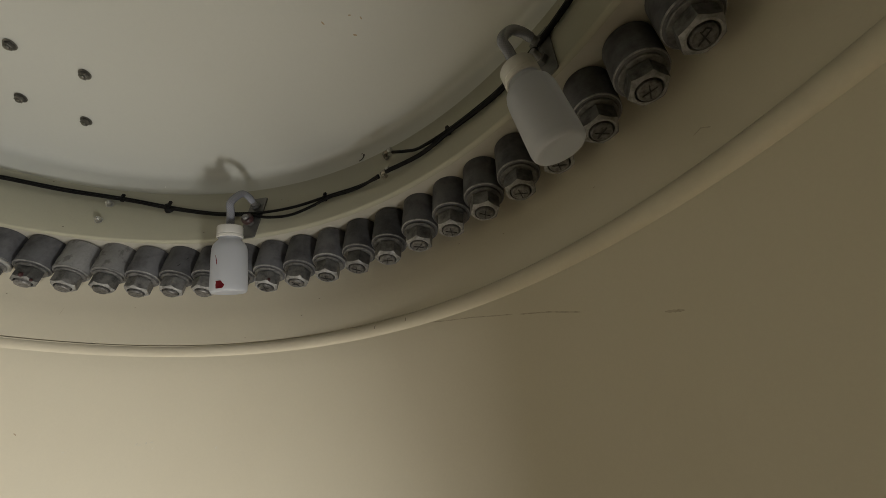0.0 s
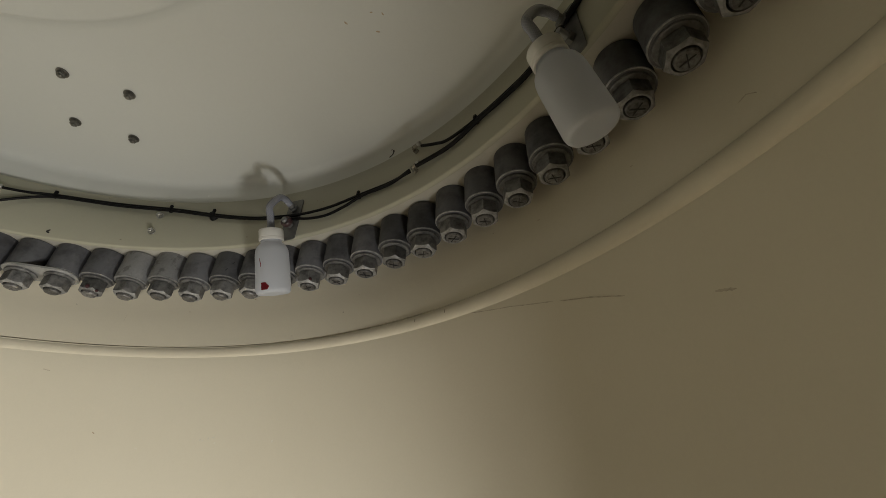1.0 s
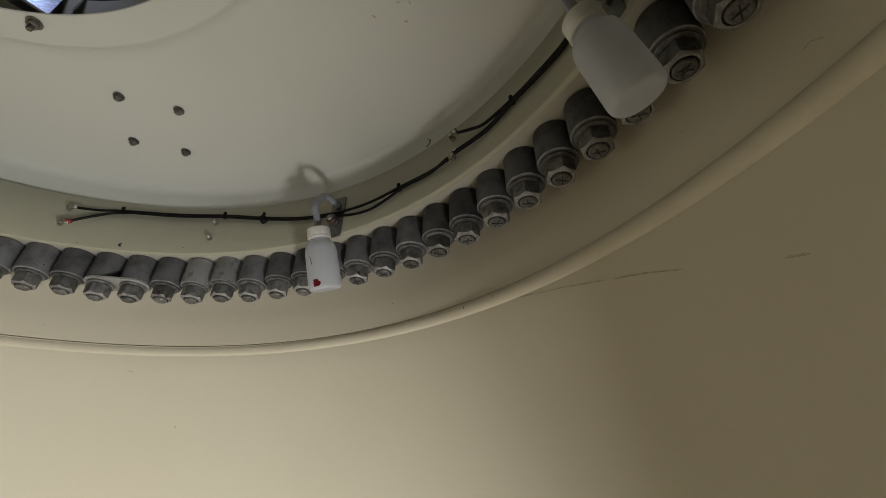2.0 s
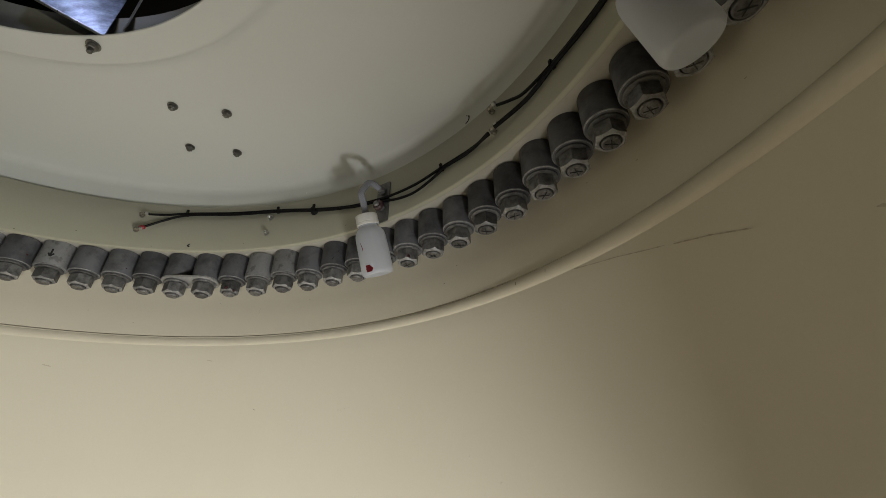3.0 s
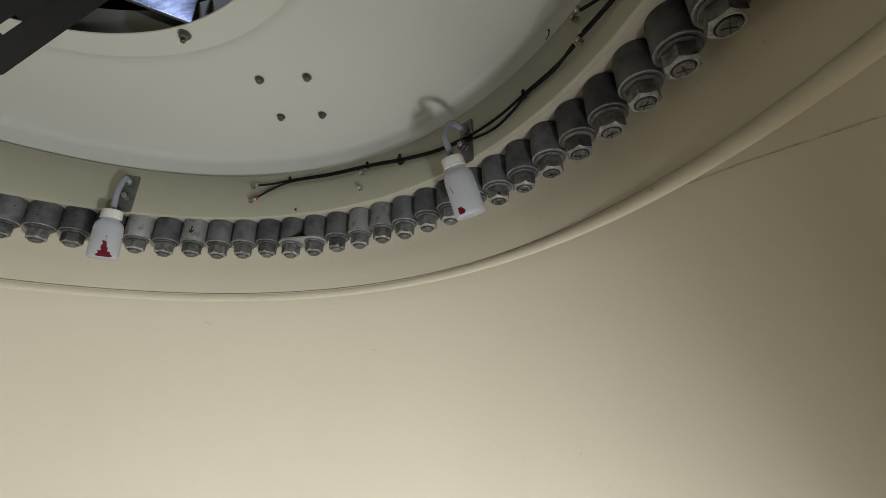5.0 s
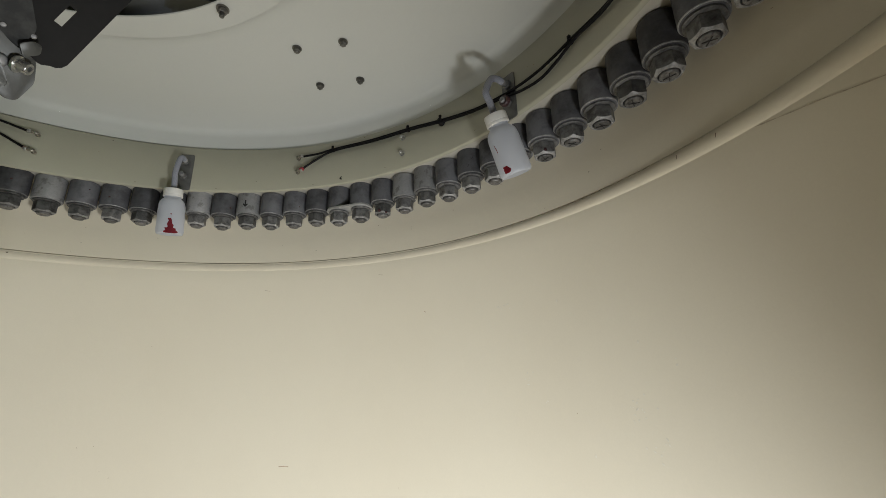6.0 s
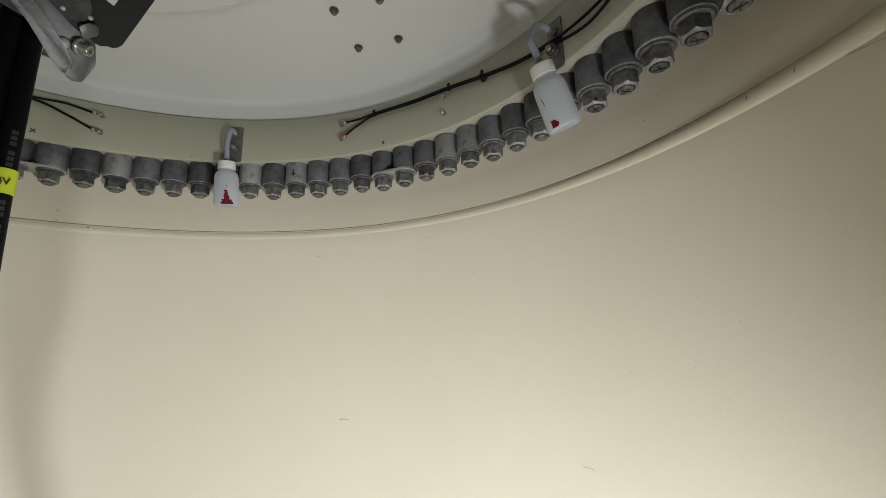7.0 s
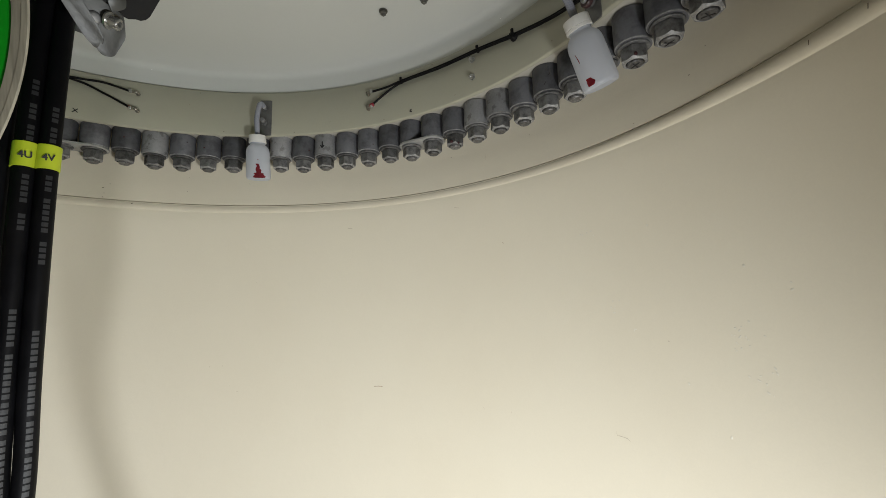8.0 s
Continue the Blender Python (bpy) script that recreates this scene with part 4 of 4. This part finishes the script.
wall_scratch([(69.0, -0.1335), (64.4, -0.1475), (60.2, -0.1655)], 0.0020, scratch_brown, "thin brown scratch")
wall_scratch([(59.6, -0.1690), (57.0, -0.1815), (54.4, -0.1985)], 0.0024, scratch_brown, "thin brown scratch")
wall_scratch([(49.0, -0.2360), (47.9, -0.2420)], 0.0040, scratch_brown, "short brown scuff")
wall_scratch([(42.7, -0.0625), (42.1, -0.0600), (41.6, -0.0680)], 0.0022, scratch_brown, "short brown scuff")
wall_scratch([(116.0, -0.028), (116.1, -0.046)], 0.0040, pale_wear, "faint rust run")
wall_scratch([(112.2, -0.030), (112.2, -0.040)], 0.0030, pale_wear, "faint rust run")


chip_paint = surface("chip_paint", (0.70, 0.66, 0.56), 0.35, grain=200, grain_amount=0.05, stain=80, stain_amount=0.3, bump=0.2)


def paint_lump(phi, z, size, stretch=1.6):
    """A small lump of paint standing out of the hub wall."""
    bm = lathe([(0, 1.0), (0.55, 0.78), (0.9, 0.35), (1.0, 0.0), (0, 0)], 10, closed=False)
    place = on_wall(phi, wall_r(z) - 0.0002, z)
    moved(bm, place @ pose(0, 0, 0, 0, 0, speck_dice.uniform(0, 180)) @ Matrix.Diagonal((size * stretch * 0.7, size * 0.7, size * 0.16, 1)))
    return part("paint_lump", bm, chip_paint, wall_hub, "small lump in the paint")


speck_dice = random.Random(11)
for phi, z, size in ((88.74, -0.706, 0.0028), (92.29, -0.623, 0.0030), (97.55, -0.520, 0.0028), (94.11, -0.301, 0.0030), (97.72, -0.523, 0.0020), (86.31, -0.528, 0.0024),
                     (81.89, -0.450, 0.0030), (85.39, -0.405, 0.0030), (85.84, -0.501, 0.0024), (81.87, -0.439, 0.0018), (109.99, -0.311, 0.0022)):
    paint_lump(phi, z, size)
for phi, z, wide, tall, count in ((101.42, -0.294, 0.9, 0.016, 6), (99.68, -0.476, 0.9, 0.018, 6), (86.64, -0.536, 1.6, 0.030, 14), (85.25, -0.595, 1.3, 0.022, 10)):
    for k in range(count):
        paint_lump(phi + speck_dice.gauss(0, wide / 2), z + speck_dice.gauss(0, tall / 2), speck_dice.uniform(0.0012, 0.0026), speck_dice.uniform(1.0, 2.6))
wall_scratch([(139.4, -0.7025), (138.6, -0.7015), (137.8, -0.7030)], 0.0030, pale_wear, "short thin scratch")
wall_scratch([(101.1, -0.747), (101.0, -0.755), (99.8, -0.757), (99.4, -0.762)], 0.0022, scratch_brown, "short thin scratch")
wall_scratch([(115.95, -0.745), (115.9, -0.751)], 0.0026, pale_wear, "tiny dark nick")
wall_scratch([(120.4, -0.743), (120.25, -0.749)], 0.0030, scratch_brown, "tiny dark nick")
wall_scratch([(122.5, -0.164), (121.7, -0.167)], 0.0022, scratch_brown, "short thin scratch")
wall_scratch([(143.0, -0.189), (142.0, -0.192)], 0.0026, scratch_brown, "faint scuff")
wall_scratch([(115.2, -0.282), (114.9, -0.285)], 0.0026, pale_wear, "tiny dark nick")


def spacer_strokes(i, lines, width, turn=0.0, name="pen_mark", label="black pen mark on a spacer", ink=None, kind_of="pen mark"):
    """Pen strokes on the side of a spacer that looks to the middle of the hub; x to the right as seen from there, y up from the foot."""
    c = polar(stud_phi(i), 1.0, 0)
    base = math.atan2(0.32 - c.y, 0.54 - c.x) + radians(turn)
    bm = bmesh.new()
    for line in lines:
        for (x0, y0), (x1, y1) in zip(line, line[1:]):
            way = Vector((x1 - x0, y1 - y0)).normalized()
            side = Vector((-way.y, way.x)) * width / 2
            quad = []
            for x, y in ((x0 + side.x, y0 + side.y), (x1 + side.x, y1 + side.y), (x1 - side.x, y1 - side.y), (x0 - side.x, y0 - side.y)):
                a = base + x / SPACER
                quad.append(bm.verts.new((c.x + (SPACER + 0.0005) * math.cos(a), c.y + (SPACER + 0.0005) * math.sin(a), 0.0345 + y)))
            bm.faces.new(quad)
    ob = part(name, bm, ink or marker, None, smooth=0)
    return tagged(ob, label, kind_of)


spacer_strokes(22, [[(-0.012, 0.042), (-0.012, 0.022)], [(-0.018, 0.030), (-0.012, 0.021), (-0.006, 0.030)]], 0.0040, label="black pen arrow drawn on a spacer sleeve")
spacer_strokes(12, [[(-0.008, 0.014), (0.006, 0.042)]], 0.0016, label="thin dark pen stroke on a spacer sleeve")


rust_red = surface("rust_red", (0.050, 0.014, 0.016), 0.6, grain=200, grain_amount=0.2, stain=150, stain_amount=0.6)
for i, x, y, size in ((25, -0.002, 0.044, 0.0045), (27, -0.014, 0.024, 0.0045), (23, 0.016, 0.020, 0.0050), (28, 0.010, 0.040, 0.0035), (30, -0.006, 0.034, 0.0045), (20, 0.012, 0.016, 0.0032)):
    spacer_strokes(i, [[(x - size / 2, y), (x + size / 2, y + 0.0012)]], size * 0.9, name="rust_spot", label="small dark red spot on a spacer sleeve", ink=rust_red, kind_of="stain")


# ---- specks of dirt ----
for phi, z, size in ((59.9, -0.017, 0.0035), (65.3, 0.009, 0.003), (92.9, -0.092, 0.003), (108.2, -0.016, 0.003), (50.4, -0.033, 0.003), (84.0, -0.020, 0.0025), (99.5, 0.012, 0.003),
                     (122.4, -0.012, 0.0025), (134.0, -0.070, 0.0025), (146.5, 0.004, 0.003), (160.8, -0.030, 0.0025), (171.0, -0.062, 0.002)):
    wall_strokes("spot", phi, z, wall_r(z), [[(-size * 0.6, -size * speck_dice.uniform(-0.4, 0.4)), (size * 0.6, size * speck_dice.uniform(-0.4, 0.4))]], size * 0.6, pale_wear if size > 0.0028 else dirt, wall_hub, "small dark spot", 0.0008)
for phi, z in ((98.5, 0.112), (117.0, 0.108), (121.5, 0.225), (131.8, 0.099), (143.0, 0.121), (150.2, 0.097), (163.5, 0.101), (168.0, 0.222)):
    wall_strokes("spot", phi, z, LIP, [[(-0.0018, 0), (0.0018, 0.0004 * speck_dice.uniform(-1, 1))]], 0.0018, dirt, wall_bearing, "small dark spot", 0.0008)
for x, y in ((0.310, 0.633), (0.328, 0.642), (0.258, 0.635), (0.306, 0.668), (0.446, 0.755)):
    size = speck_dice.uniform(0.0014, 0.0026)
    fleck = lathe([(0, -0.0006), (size * 0.8, -0.0005), (size, 0.0), (0, 0.0)], 8, closed=False)
    part("spot", moved(fleck, Matrix.Translation((x, y, 0.3012)) @ pose(0, 0, 0, 0, 0, speck_dice.uniform(0, 90)) @ Matrix.Diagonal((1.6, 0.7, 1, 1))), pale_wear, ceiling, "small dark spot")


# ---- red grease on a nut ----
for i, turn, z, size in ((16, -25, 0.004, 0.0034), (16, 24, -0.0005, 0.0022), (9, 5, 0.006, 0.0028)):
    c = polar(stud_phi(i), 1.0, 0)
    a = math.atan2(0.32 - c.y, 0.54 - c.x) + radians(turn)
    blob = lathe([(0, -0.9), (0.7, -0.7), (1.0, 0.0), (0.6, 0.8), (0, 1.0)], 10, closed=False)
    smear = part("grease_smear", moved(blob, Matrix.Diagonal((size * 1.2, size * 1.6, size * 1.5, 1))), rust_red)
    smear.matrix_world = Matrix.Translation((c.x + 0.0232 * math.cos(a), c.y + 0.0232 * math.sin(a), z)) @ pose(0, 0, 0, 0, 0, 0)
    tagged(smear, "small smear of dark red grease on a nut", "grease", "red grease smears")
